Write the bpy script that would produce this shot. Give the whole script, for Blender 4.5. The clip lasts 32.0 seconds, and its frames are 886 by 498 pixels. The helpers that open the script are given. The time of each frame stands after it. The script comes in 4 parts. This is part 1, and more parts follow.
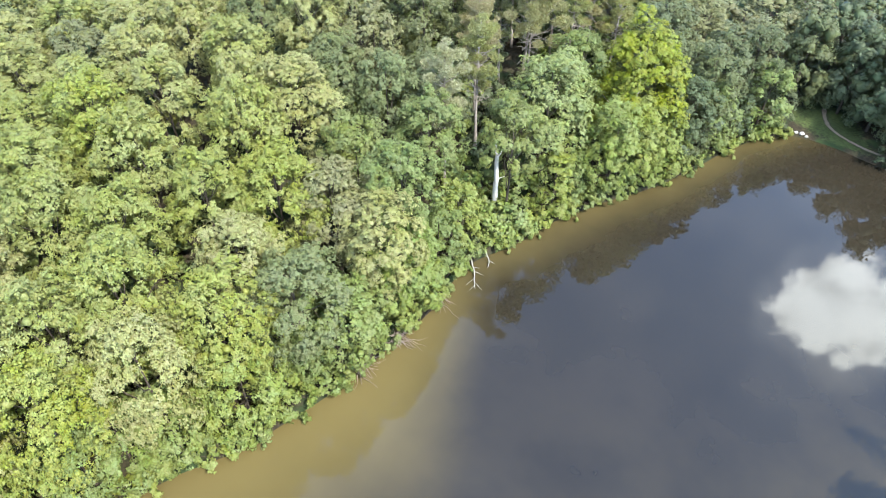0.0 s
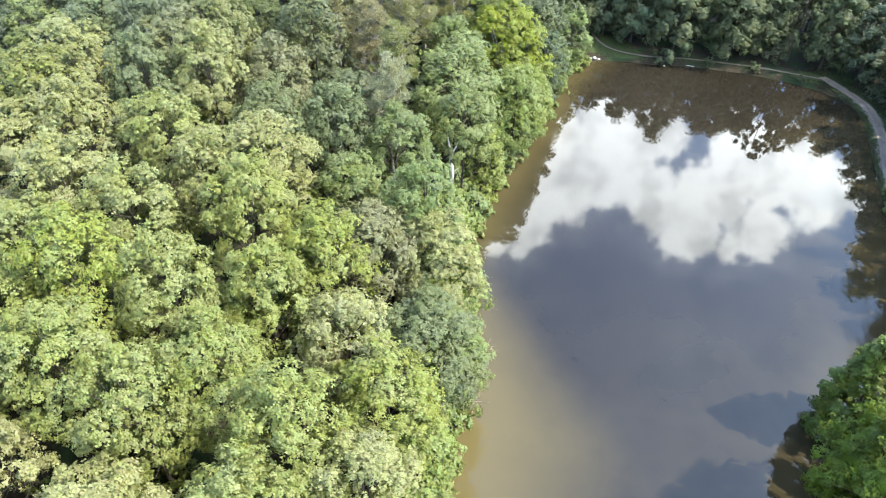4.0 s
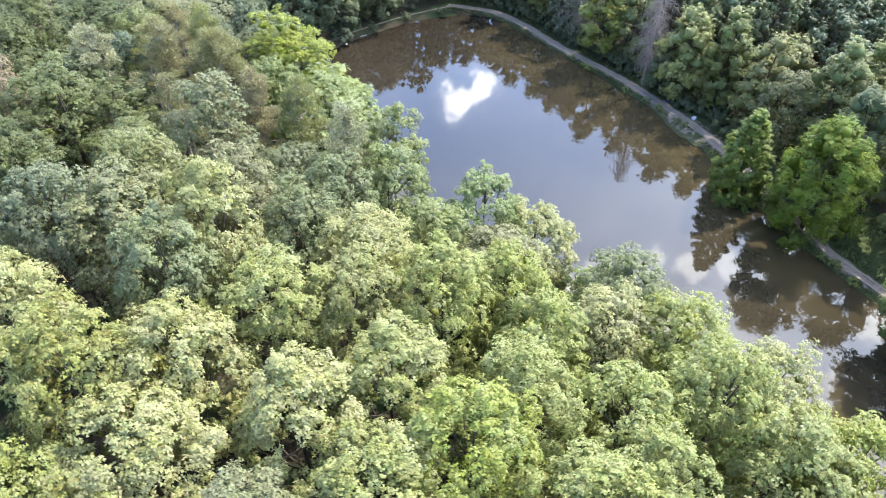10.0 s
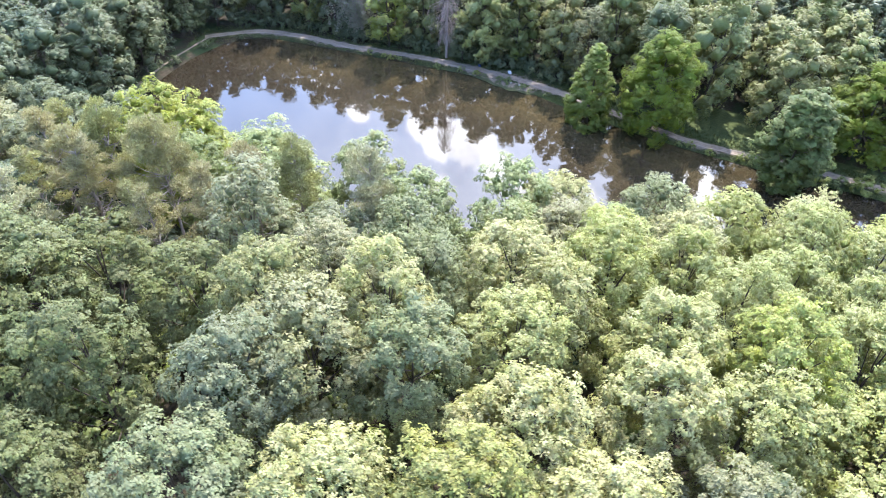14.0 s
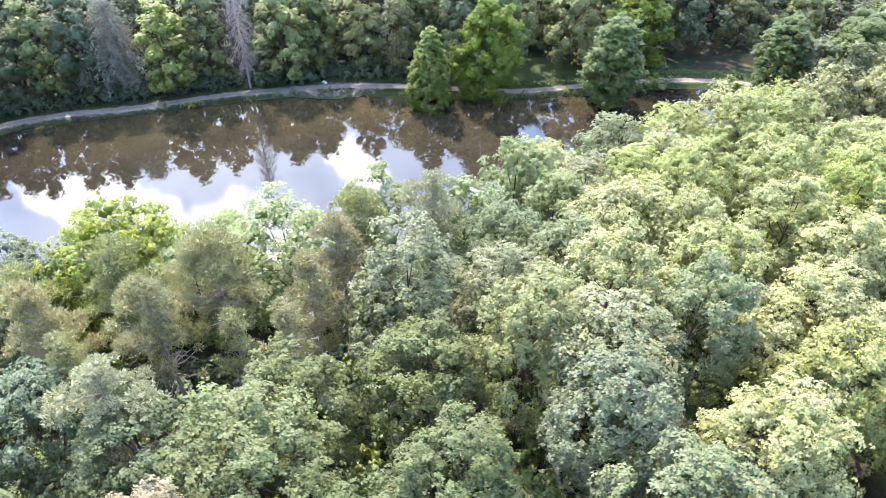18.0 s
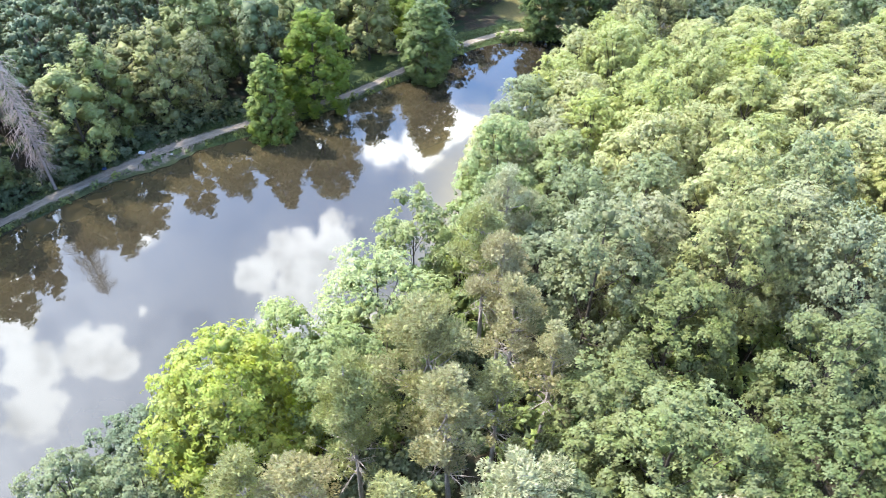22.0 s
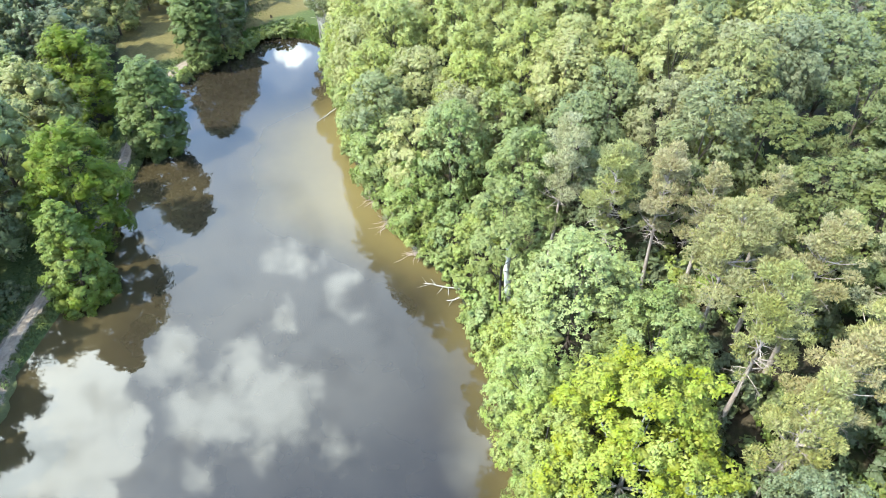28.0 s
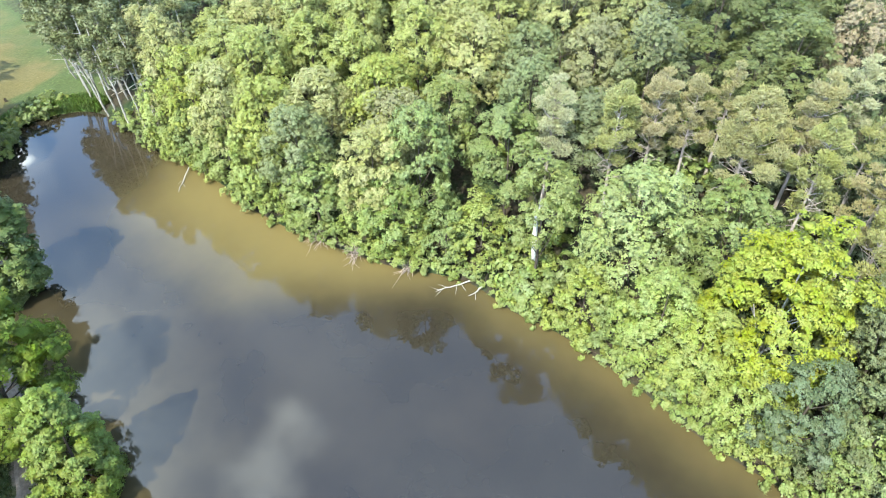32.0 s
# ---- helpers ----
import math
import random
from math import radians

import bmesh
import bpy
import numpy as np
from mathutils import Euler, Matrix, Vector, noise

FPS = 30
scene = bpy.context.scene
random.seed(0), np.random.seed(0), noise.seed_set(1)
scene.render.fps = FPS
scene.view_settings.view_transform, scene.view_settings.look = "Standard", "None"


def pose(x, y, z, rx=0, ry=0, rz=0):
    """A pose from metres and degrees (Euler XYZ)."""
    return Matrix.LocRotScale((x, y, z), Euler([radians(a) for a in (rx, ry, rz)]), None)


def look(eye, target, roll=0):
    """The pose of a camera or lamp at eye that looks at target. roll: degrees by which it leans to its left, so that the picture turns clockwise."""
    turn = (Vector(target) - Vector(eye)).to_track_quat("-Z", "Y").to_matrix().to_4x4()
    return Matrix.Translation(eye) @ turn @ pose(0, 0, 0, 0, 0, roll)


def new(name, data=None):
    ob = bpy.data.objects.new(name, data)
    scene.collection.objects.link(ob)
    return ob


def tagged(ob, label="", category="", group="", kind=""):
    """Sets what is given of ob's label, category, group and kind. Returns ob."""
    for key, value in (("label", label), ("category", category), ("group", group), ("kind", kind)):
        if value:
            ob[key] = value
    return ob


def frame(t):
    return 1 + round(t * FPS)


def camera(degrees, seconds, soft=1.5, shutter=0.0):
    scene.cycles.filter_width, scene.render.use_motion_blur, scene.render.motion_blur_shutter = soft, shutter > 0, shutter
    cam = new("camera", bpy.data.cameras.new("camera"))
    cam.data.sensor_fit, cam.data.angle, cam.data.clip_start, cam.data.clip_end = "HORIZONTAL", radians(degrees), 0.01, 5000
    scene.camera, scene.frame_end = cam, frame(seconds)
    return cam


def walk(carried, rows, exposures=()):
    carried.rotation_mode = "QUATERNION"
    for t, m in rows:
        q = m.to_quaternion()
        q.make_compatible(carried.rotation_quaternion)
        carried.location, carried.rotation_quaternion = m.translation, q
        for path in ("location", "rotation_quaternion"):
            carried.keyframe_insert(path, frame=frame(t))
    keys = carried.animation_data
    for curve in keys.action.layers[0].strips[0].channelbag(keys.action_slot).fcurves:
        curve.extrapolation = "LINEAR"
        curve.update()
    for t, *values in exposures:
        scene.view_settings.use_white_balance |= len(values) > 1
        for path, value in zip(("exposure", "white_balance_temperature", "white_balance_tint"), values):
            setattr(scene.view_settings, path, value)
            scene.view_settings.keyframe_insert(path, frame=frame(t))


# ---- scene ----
# A drone circles a forest pond at even height, looking steeply down across the circle. Water level is z = 0.
# East (+x) is the bank with the track, west (-x) the wooded slope.
cam = camera(68.62, 32.0, soft=0.7, shutter=0.4)
R_ORBIT, H_EYE = 72.8, 72.15


def orbit(t):
    ph = radians(-8.901 * (t - 5.5))
    c, s = math.cos(ph), math.sin(ph)
    eye = Vector((R_ORBIT * s, -R_ORBIT * c, H_EYE))
    yaw = ph + radians(1.408 - 0.275 * c + 0.291 * s - 0.075 * math.cos(2 * ph))
    dip = radians(-42.387 - 0.364 * c - 0.598 * s)
    lean = -0.466 - 0.861 * c + 0.537 * s
    way = Vector((-math.sin(yaw) * math.cos(dip), math.cos(yaw) * math.cos(dip), math.sin(dip)))
    return look(eye, eye + way, -lean)


walk(cam, [(i * 0.5, orbit(i * 0.5)) for i in range(65)], [(0.0, 1.34, 6250, 4), (8.0, 1.44, 6250, 8), (14.0, 1.86, 6150, 15), (20.0, 1.96, 6150, 12), (25.0, 1.66, 6200, 1), (32.0, 1.64, 6250, -1)])

# ---- sky and sun ----
SUN_UP, SUN_AZ = 52.5, 5.0   # degrees above the horizon; degrees anticlockwise from east
sun_way = Vector((math.cos(radians(SUN_UP)) * math.cos(radians(SUN_AZ)),
                  math.cos(radians(SUN_UP)) * math.sin(radians(SUN_AZ)), math.sin(radians(SUN_UP))))
sun = new("sun", bpy.data.lights.new("sun", "SUN"))
sun.data.energy, sun.data.angle, sun.data.color = 4.3, radians(0.53), (1.0, 0.95, 0.86)
sun.matrix_world = look(sun_way * 300, (0, 0, 0))


class Nodes:
    """A short hand for building node trees."""

    def __init__(self, tree):
        self.tree = tree
        tree.nodes.clear()

    def add(self, kind, ins=None, **props):
        n = self.tree.nodes.new(kind)
        for k, v in props.items():
            if k == "operation":
                n.operation = v
            elif k == "data_type":
                n.data_type = v
            elif k == "blend_type":
                n.blend_type = v
            elif k == "interpolation_type":
                n.interpolation_type = v
            elif k == "sky_type":
                n.sky_type = v
            elif k == "attribute_name":
                n.attribute_name = v
            elif k == "feature":
                n.feature = v
        for k, v in (ins or {}).items():
            sock = n.inputs[k]
            if isinstance(v, bpy.types.NodeSocket):
                self.tree.links.new(v, sock)
            else:
                sock.default_value = v
        return n

    def math(self, op, a, b=0.0, c=None):
        ins = {0: a, 1: b}
        if c is not None:
            ins[2] = c
        return self.add("ShaderNodeMath", ins, operation=op).outputs[0]

    def mix(self, f, a, b, blend="MIX"):
        n = self.add("ShaderNodeMix", None, data_type="RGBA", blend_type=blend)
        for k, v in ((0, f), (6, a), (7, b)):
            if isinstance(v, bpy.types.NodeSocket):
                self.tree.links.new(v, n.inputs[k])
            else:
                n.inputs[k].default_value = v if k == 0 else (v[0], v[1], v[2], 1.0)
        return n.outputs[2]

    def noise(self, vec, scale, detail=4.0, rough=0.55):
        ins = {"Scale": scale, "Detail": detail, "Roughness": rough}
        if vec is not None:
            ins["Vector"] = vec
        return self.add("ShaderNodeTexNoise", ins)

    def ramp(self, v, a, b, lo=0.0, hi=1.0):
        return self.add("ShaderNodeMapRange", {0: v, 1: a, 2: b, 3: lo, 4: hi}, interpolation_type="SMOOTHSTEP").outputs[0]


# Cumulus clouds as clumps: bearing (degrees anticlockwise from east), height above the horizon and radius, in degrees.
NORTH_BANK = [(99, 39, 3.6), (101, 41, 2.0), (99, 42, 1.9), (96, 39, 3.4), (95.5, 42.5, 1.1), (92, 36, 4.0), (93, 32, 2.4), (89, 30.5, 2.6), (84, 31, 2.8), (87, 34, 4.2), (82, 36, 3.2),
              (77, 34, 3.4), (77, 29, 2.2), (78, 38, 2.6), (74, 31, 4.0), (74, 38.5, 1.5), (72, 36, 2.7), (70, 31, 2.8), (68, 33, 1.8), (66, 30.5, 2.3), (62.5, 30.5, 1.5),
              (50, 29, 1.7), (47.5, 28, 1.6)]
EAST_BANK = [(40, 46, 1.7), (36, 45, 2.3), (32, 43, 1.9), (27, 40, 1.3), (23, 40, 1.7), (20, 38.5, 1.4), (16.5, 37, 1.5), (12, 49, 2.0), (6, 43, 1.3),
             (27, 27, 1.1), (24, 30, 1.4), (18, 31, 1.6), (15, 32.5, 2.4), (12, 33, 2.6), (9, 35, 2.2), (6, 30, 1.0), (6, 37, 2.3), (2, 37, 2.8), (-2, 40, 2.5),
             (-6, 32, 1.0), (-10, 33, 2.0), (-12, 35, 2.1), (-11, 38.5, 2.4), (-8, 45, 2.4), (-10, 42, 2.4), (-15, 43, 2.3), (-17, 45, 1.7), (-21, 42, 0.7), (-24, 36, 1.5)]
SOUTH_EAST_BANK = [(-42, 31, 1.6), (-49, 33, 1.8), (-53, 33, 2.2), (-56, 31, 2.0), (-59, 31, 1.3), (-62, 35, 1.5), (-60, 39, 1.2), (-72, 39, 0.9),
                   (-34, 42, 2.3), (-38, 41, 2.6), (-43, 40, 2.2), (-42, 43, 3.0), (-38, 44.5, 2.6), (-35, 46, 2.3), (-41, 48, 2.8), (-46, 48, 2.0),
                   (-57, 45, 3.8), (-62, 43, 2.9), (-68, 41, 2.3), (-54, 48, 2.8), (-65, 45, 4.1), (-57, 51, 4.5), (-64, 49, 4.2), (-57, 56, 2.7),
                   (-42, 54, 0.8), (-30, 49, 0.8), (-24, 51, 1.6), (-48, 57, 1.1), (-95, 25, 1.3), (-105.5, 29, 0.9), (-103.6, 27.4, 1.0), (-102, 26, 0.8)]
SOUTH_BANK = [(-89, 41, 1.8), (-92, 42, 2.1), (-96, 44.5, 2.2), (-98, 47, 1.3), (-89, 46, 1.8),
              (-75, 46, 2.9), (-82, 49, 3.1), (-85, 53, 4.0), (-77, 52, 3.9), (-90, 58, 1.8), (-80, 56, 2.2), (-66, 49, 3.0), (-71, 56, 1.7)]
WISPS = [(52, 48, 1.7), (48, 46, 1.4), (54, 54, 1.1), (42, 53, 1.3), (-112, 60, 2.0), (-121, 56, 1.9), (-114, 58, 2.6), (-80, 42, 2.0), (-25, 46, 2.0)]
VEIL = [(-88, 46, 15), (-60, 48, 13), (-35, 46, 9)]    # thin high cloud

world = bpy.data.worlds.new("sky")
scene.world = world
world.use_nodes = True
w = Nodes(world.node_tree)
sky = w.add("ShaderNodeTexSky", sky_type="NISHITA")
sky.sun_disc, sky.sun_elevation, sky.sun_rotation = False, radians(SUN_UP), radians(90 - SUN_AZ)
sky.air_density, sky.dust_density, sky.ozone_density = 1.0, 0.6, 1.2
tc = w.add("ShaderNodeTexCoord").outputs["Generated"]
way = w.add("ShaderNodeVectorMath", {0: tc}, operation="NORMALIZE").outputs[0]


def drift(amount, scale, detail):
    """The direction of view, shifted a little by noise, so that outlines billow."""
    v = w.noise(way, scale, detail, 0.55).outputs["Color"]
    v = w.add("ShaderNodeVectorMath", {0: v, 1: (0.5, 0.5, 0.5)}, operation="SUBTRACT").outputs[0]
    v = w.add("ShaderNodeVectorMath", {0: v, 3: amount}, operation="SCALE").outputs[0]
    return w.add("ShaderNodeVectorMath", {0: way, 1: v}, operation="ADD").outputs[0]


def bank(clumps, at, blend):
    """How deep inside the clumps a direction lies, in radians."""
    deep = None
    for az, el, r in clumps:
        c = (math.cos(radians(el)) * math.cos(radians(az)), math.cos(radians(el)) * math.sin(radians(az)), math.sin(radians(el)))
        d = w.add("ShaderNodeVectorMath", {0: at, 1: c}, operation="DISTANCE").outputs["Value"]
        v = w.math("SUBTRACT", radians(r), d)
        deep = v if deep is None else w.math("SMOOTH_MAX", deep, v, blend)
    return deep


billow = drift(0.058, 15.0, 5.0)
crisp = bank(NORTH_BANK, billow, 0.006)
for b in (EAST_BANK, SOUTH_EAST_BANK):
    crisp = w.math("MAXIMUM", crisp, bank(b, billow, 0.012))
puff = w.math("MULTIPLY", w.math("SUBTRACT", w.noise(way, 38.0, 6.0, 0.6).outputs["Fac"], 0.5), 0.05)
body = w.math("ADD", crisp, puff)
mask = w.ramp(body, -0.004, 0.014)
fringe = w.math("MULTIPLY", w.ramp(body, -0.045, 0.0), 0.12)
mist = w.math("MULTIPLY", w.ramp(w.math("ADD", bank(SOUTH_BANK, drift(0.1, 11.0, 5.0), 0.02), w.math("MULTIPLY", puff, 1.3)), -0.02, 0.04), 0.92)
wisp = w.math("MULTIPLY", w.ramp(w.math("ADD", bank(WISPS, drift(0.09, 9.0, 4.0), 0.02), puff), -0.03, 0.04), 0.34)
# thin haze between the clouds, thicker towards the sun
sun_side = w.add("ShaderNodeVectorMath", {0: way, 1: tuple(sun_way)}, operation="DOT_PRODUCT").outputs["Value"]
haze = w.math("ADD", w.math("MULTIPLY", w.ramp(w.noise(way, 4.0, 4.0, 0.55).outputs["Fac"], 0.4, 0.72), 0.06), w.math("ADD", w.math("MULTIPLY", w.ramp(sun_side, 0.5, 1.0), 0.1), w.math("MULTIPLY", w.ramp(sun_side, 0.82, 1.0), 0.25)))
mask = w.math("MAXIMUM", mask, w.math("MAXIMUM", w.math("MAXIMUM", mist, wisp), w.math("MAXIMUM", fringe, haze)))
veil = w.math("MULTIPLY", w.ramp(w.math("ADD", bank(VEIL, drift(0.12, 5.0, 4.0), 0.1), puff), -0.12, 0.18), 0.34)
mask = w.math("MAXIMUM", mask, veil)
relief = w.noise(drift(0.03, 12.0, 3.0), 15.0, 5.0, 0.6).outputs["Fac"]
shade = w.ramp(w.math("SUBTRACT", relief, w.math("MULTIPLY", w.ramp(body, 0.01, 0.06), 0.04)), 0.3, 0.56)
cloud_col = w.mix(shade, (27.0, 27.7, 28.8), (42.0, 42.7, 43.6))
skycol = w.add("ShaderNodeVectorMath", {0: sky.outputs[0], 1: (2.35, 2.7, 3.15)}, operation="MULTIPLY").outputs[0]
bg = w.add("ShaderNodeBackground", {0: w.mix(mask, skycol, cloud_col), 1: 0.108})
w.tree.links.new(bg.outputs[0], w.add("ShaderNodeOutputWorld").inputs[0])


# ---- materials ----
def material(name):
    m = bpy.data.materials.new(name)
    m.use_nodes = True
    n = Nodes(m.node_tree)
    return m, n


def finish(n, shader):
    n.tree.links.new(shader, n.add("ShaderNodeOutputMaterial").inputs[0])


def leaf_material(name, tones, shine=0.35, thin=0.3, spread=0.22):
    """Foliage: tones from tree to tree, each leaf spray a little different, light shining through."""
    m, n = material(name)
    rnd = n.add("ShaderNodeObjectInfo").outputs["Random"]
    ramp = n.add("ShaderNodeValToRGB", {0: rnd})
    e = ramp.color_ramp.elements
    for i, c in enumerate(tones):
        el = e[i] if i < 2 else e.new(0.5)
        el.color = (*c, 1)
    for i in range(len(tones)):
        e[i].position = i / max(1, len(tones) - 1)
    geo = n.add("ShaderNodeNewGeometry")
    isl = geo.outputs["Random Per Island"]
    pos = geo.outputs["Position"]
    patch = n.noise(pos, 0.35, 3.0).outputs["Fac"]
    hsv = n.add("ShaderNodeHueSaturation", {"Hue": n.math("ADD", 0.5, n.math("MULTIPLY", n.math("SUBTRACT", isl, 0.5), 0.035)),
                                            "Saturation": n.math("ADD", 1.0, n.math("MULTIPLY", n.math("SUBTRACT", patch, 0.5), -0.6)),
                                            "Value": n.math("ADD", 1.02 - spread / 2, n.math("ADD", n.math("MULTIPLY", isl, spread), n.math("MULTIPLY", n.math("SUBTRACT", patch, 0.5), 0.3))),
                                            "Color": ramp.outputs[0]}).outputs[0]
    cells = n.add("ShaderNodeTexVoronoi", {"Vector": pos, "Scale": 6.5}).outputs
    leafy = n.add("ShaderNodeMapRange", {0: cells["Distance"], 1: 0.05, 2: 0.75, 3: 1.16, 4: 0.8}).outputs[0]
    hsv = n.mix(1.0, hsv, n.add("ShaderNodeCombineColor", {0: leafy, 1: leafy, 2: leafy}).outputs[0], "MULTIPLY")
    bmp = n.add("ShaderNodeBump", {"Strength": 0.4, "Distance": 0.1, "Height": n.math("SUBTRACT", 1.0, cells["Distance"])})
    p = n.add("ShaderNodeBsdfPrincipled", {"Base Color": hsv, "Roughness": 0.5, "Specular IOR Level": shine * 0.75, "Normal": bmp.outputs[0]})
    tr = n.add("ShaderNodeBsdfTranslucent", {"Color": n.mix(0.35, hsv, (0.19, 0.195, 0.075))})
    mx = n.add("ShaderNodeMixShader", {0: thin, 1: p.outputs[0], 2: tr.outputs[0]})
    finish(n, mx.outputs[0])
    return m


def plain_material(name, a, b, scale, rough=0.85, bump=0.3, spec=0.2, stretch=(1, 1, 1), big=0.3):
    """A two-tone surface with grain, wide stains and fine relief."""
    m, n = material(name)
    co = n.add("ShaderNodeNewGeometry").outputs["Position"]
    co = n.add("ShaderNodeVectorMath", {0: co, 1: stretch}, operation="MULTIPLY").outputs[0]
    f = n.noise(co, scale, 6.0, 0.65).outputs["Fac"]
    g = n.noise(co, scale * big * 0.3, 3.0).outputs["Fac"]
    mixf = n.ramp(n.math("ADD", n.math("MULTIPLY", f, 0.65), n.math("MULTIPLY", g, 0.35)), 0.36, 0.64)
    bmp = n.add("ShaderNodeBump", {"Strength": bump, "Distance": 0.05, "Height": f})
    p = n.add("ShaderNodeBsdfPrincipled", {"Base Color": n.mix(mixf, a, b), "Roughness": rough, "Specular IOR Level": spec, "Normal": bmp.outputs[0]})
    finish(n, p.outputs[0])
    return m


M_OAK = leaf_material("oak_leaves", [(0.134, 0.148, 0.058), (0.187, 0.186, 0.047), (0.149, 0.153, 0.072), (0.181, 0.172, 0.078), (0.139, 0.164, 0.046), (0.124, 0.134, 0.068), (0.173, 0.172, 0.066)], 0.32)
# Pale oak leaves, lightened further to carry the sun and glare on them.
M_OAK_SUN = leaf_material("pale_sunlit_oak_leaves", [(0.222, 0.232, 0.066), (0.275, 0.270, 0.098), (0.218, 0.236, 0.042), (0.288, 0.270, 0.110), (0.214, 0.232, 0.056), (0.262, 0.250, 0.088)], 0.5, 0.4)
M_YELLOW = leaf_material("yellowish_oak_leaves", [(0.200, 0.214, 0.040), (0.206, 0.218, 0.044)], 0.35)
M_BLUE = leaf_material("dark_leaves", [(0.143, 0.166, 0.047), (0.162, 0.180, 0.053), (0.154, 0.166, 0.045)], 0.42, 0.3)
# Slope tones darkened: deeper green, with the shade there put into the colour.
M_SLOPE_SHADE = leaf_material("shaded_slope_leaves", [(0.082, 0.097, 0.034), (0.098, 0.108, 0.037), (0.087, 0.100, 0.044), (0.104, 0.112, 0.036)], 0.2)
M_TEAL = leaf_material("bluish_green_leaves", [(0.186, 0.214, 0.070), (0.197, 0.218, 0.072)], 0.42, 0.3)
M_LIME = leaf_material("yellow_green_leaves", [(0.195, 0.215, 0.023), (0.205, 0.222, 0.026)], 0.35, 0.4)
M_PALE = leaf_material("pale_green_leaves", [(0.124, 0.136, 0.046), (0.130, 0.139, 0.048)], 0.3, 0.36)
M_FRESH = leaf_material("fresh_green_leaves", [(0.134, 0.166, 0.031), (0.140, 0.170, 0.034)], 0.25, 0.36)
M_BANK = leaf_material("bank_leaves", [(0.159, 0.193, 0.044), (0.171, 0.206, 0.051), (0.137, 0.166, 0.051), (0.189, 0.210, 0.044)], 0.42, 0.3)
# Eastern greens with the trees' shaded side put into the darker tones.
M_SHADE_SIDE = leaf_material("shade_side_leaves", [(0.096, 0.115, 0.042), (0.126, 0.139, 0.049), (0.197, 0.187, 0.061), (0.102, 0.117, 0.051), (0.174, 0.180, 0.053), (0.119, 0.132, 0.053), (0.190, 0.195, 0.061)], 0.26, 0.22)
M_PINE = leaf_material("pine_needles", [(0.262, 0.246, 0.086), (0.285, 0.246, 0.104), (0.238, 0.236, 0.084), (0.285, 0.236, 0.126)], 0.3, 0.33)
M_PALEPINE = leaf_material("pale_pine_needles", [(0.295, 0.284, 0.150), (0.304, 0.288, 0.158)], 0.3, 0.3)
M_LIGHT = leaf_material("light_green_leaves", [(0.130, 0.166, 0.023), (0.136, 0.170, 0.025)], 0.14, 0.46)
M_FARPALE = leaf_material("southern_oak_leaves", [(0.128, 0.152, 0.062), (0.148, 0.164, 0.074), (0.122, 0.152, 0.054)], 0.6, 0.42)
M_WEEP = leaf_material("fading_grey_leaves", [(0.248, 0.236, 0.155), (0.234, 0.229, 0.149)], 0.3)
# Dark greens that also carry the shade of the woods' depths.
M_DARK_SHADE = leaf_material("dark_shaded_leaves", [(0.087, 0.100, 0.043), (0.072, 0.091, 0.042), (0.102, 0.111, 0.045), (0.084, 0.097, 0.049)], 0.25, 0.17)
M_GREYGREEN = leaf_material("grey_green_leaves", [(0.118, 0.123, 0.048), (0.124, 0.127, 0.050)], 0.4, 0.3)
M_RUST = leaf_material("fading_russet_leaves", [(0.215, 0.170, 0.098), (0.225, 0.176, 0.104)], 0.3)
M_COLUMN = leaf_material("dark_fresh_leaves", [(0.094, 0.120, 0.034), (0.102, 0.126, 0.037)], 0.22)
M_BARK = plain_material("bark", (0.036, 0.028, 0.020), (0.086, 0.066, 0.050), 5.0, 0.9, 0.8, stretch=(1, 1, 0.25))
M_PINEBARK = plain_material("pine_bark", (0.172, 0.139, 0.115), (0.304, 0.257, 0.224), 5.0, 0.9, 0.7, stretch=(1, 1, 0.3))
M_DEAD = plain_material("weathered_wood", (0.218, 0.165, 0.139), (0.330, 0.257, 0.218), 6.0, 0.85, 0.5, stretch=(1, 1, 0.3))
M_WHITEWOOD = plain_material("bare_white_wood", (0.330, 0.304, 0.264), (0.475, 0.449, 0.396), 4.0, 0.8, 0.5, stretch=(1, 1, 0.2))
M_PALEBARK = plain_material("pale_bark", (0.185, 0.165, 0.139), (0.330, 0.304, 0.264), 4.0, 0.85, 0.5, stretch=(1, 1, 0.3))
M_RUT = plain_material("wheel_rut_dirt", (0.15, 0.12, 0.09), (0.22, 0.18, 0.14), 2.5, 0.95, 0.3)
M_GRASS = leaf_material("grass_blades", [(0.048, 0.062, 0.017), (0.065, 0.077, 0.025)], 0.2, 0.3)
M_HAY = leaf_material("dry_grass", [(0.110, 0.096, 0.037), (0.130, 0.105, 0.046)], 0.2, 0.4)
M_REED = leaf_material("reed_blades", [(0.071, 0.112, 0.019), (0.091, 0.124, 0.025)], 0.25, 0.35)
M_STONE = plain_material("pale_stone", (0.264, 0.244, 0.218), (0.396, 0.376, 0.343), 4.0)
M_WHITE = plain_material("white_cloth", (0.462, 0.462, 0.462), (0.541, 0.541, 0.554), 3.0, 0.7, 0.1)
M_BLUECLOTH = plain_material("blue_cloth", (0.033, 0.040, 0.106), (0.046, 0.059, 0.145), 3.0, 0.8, 0.1)


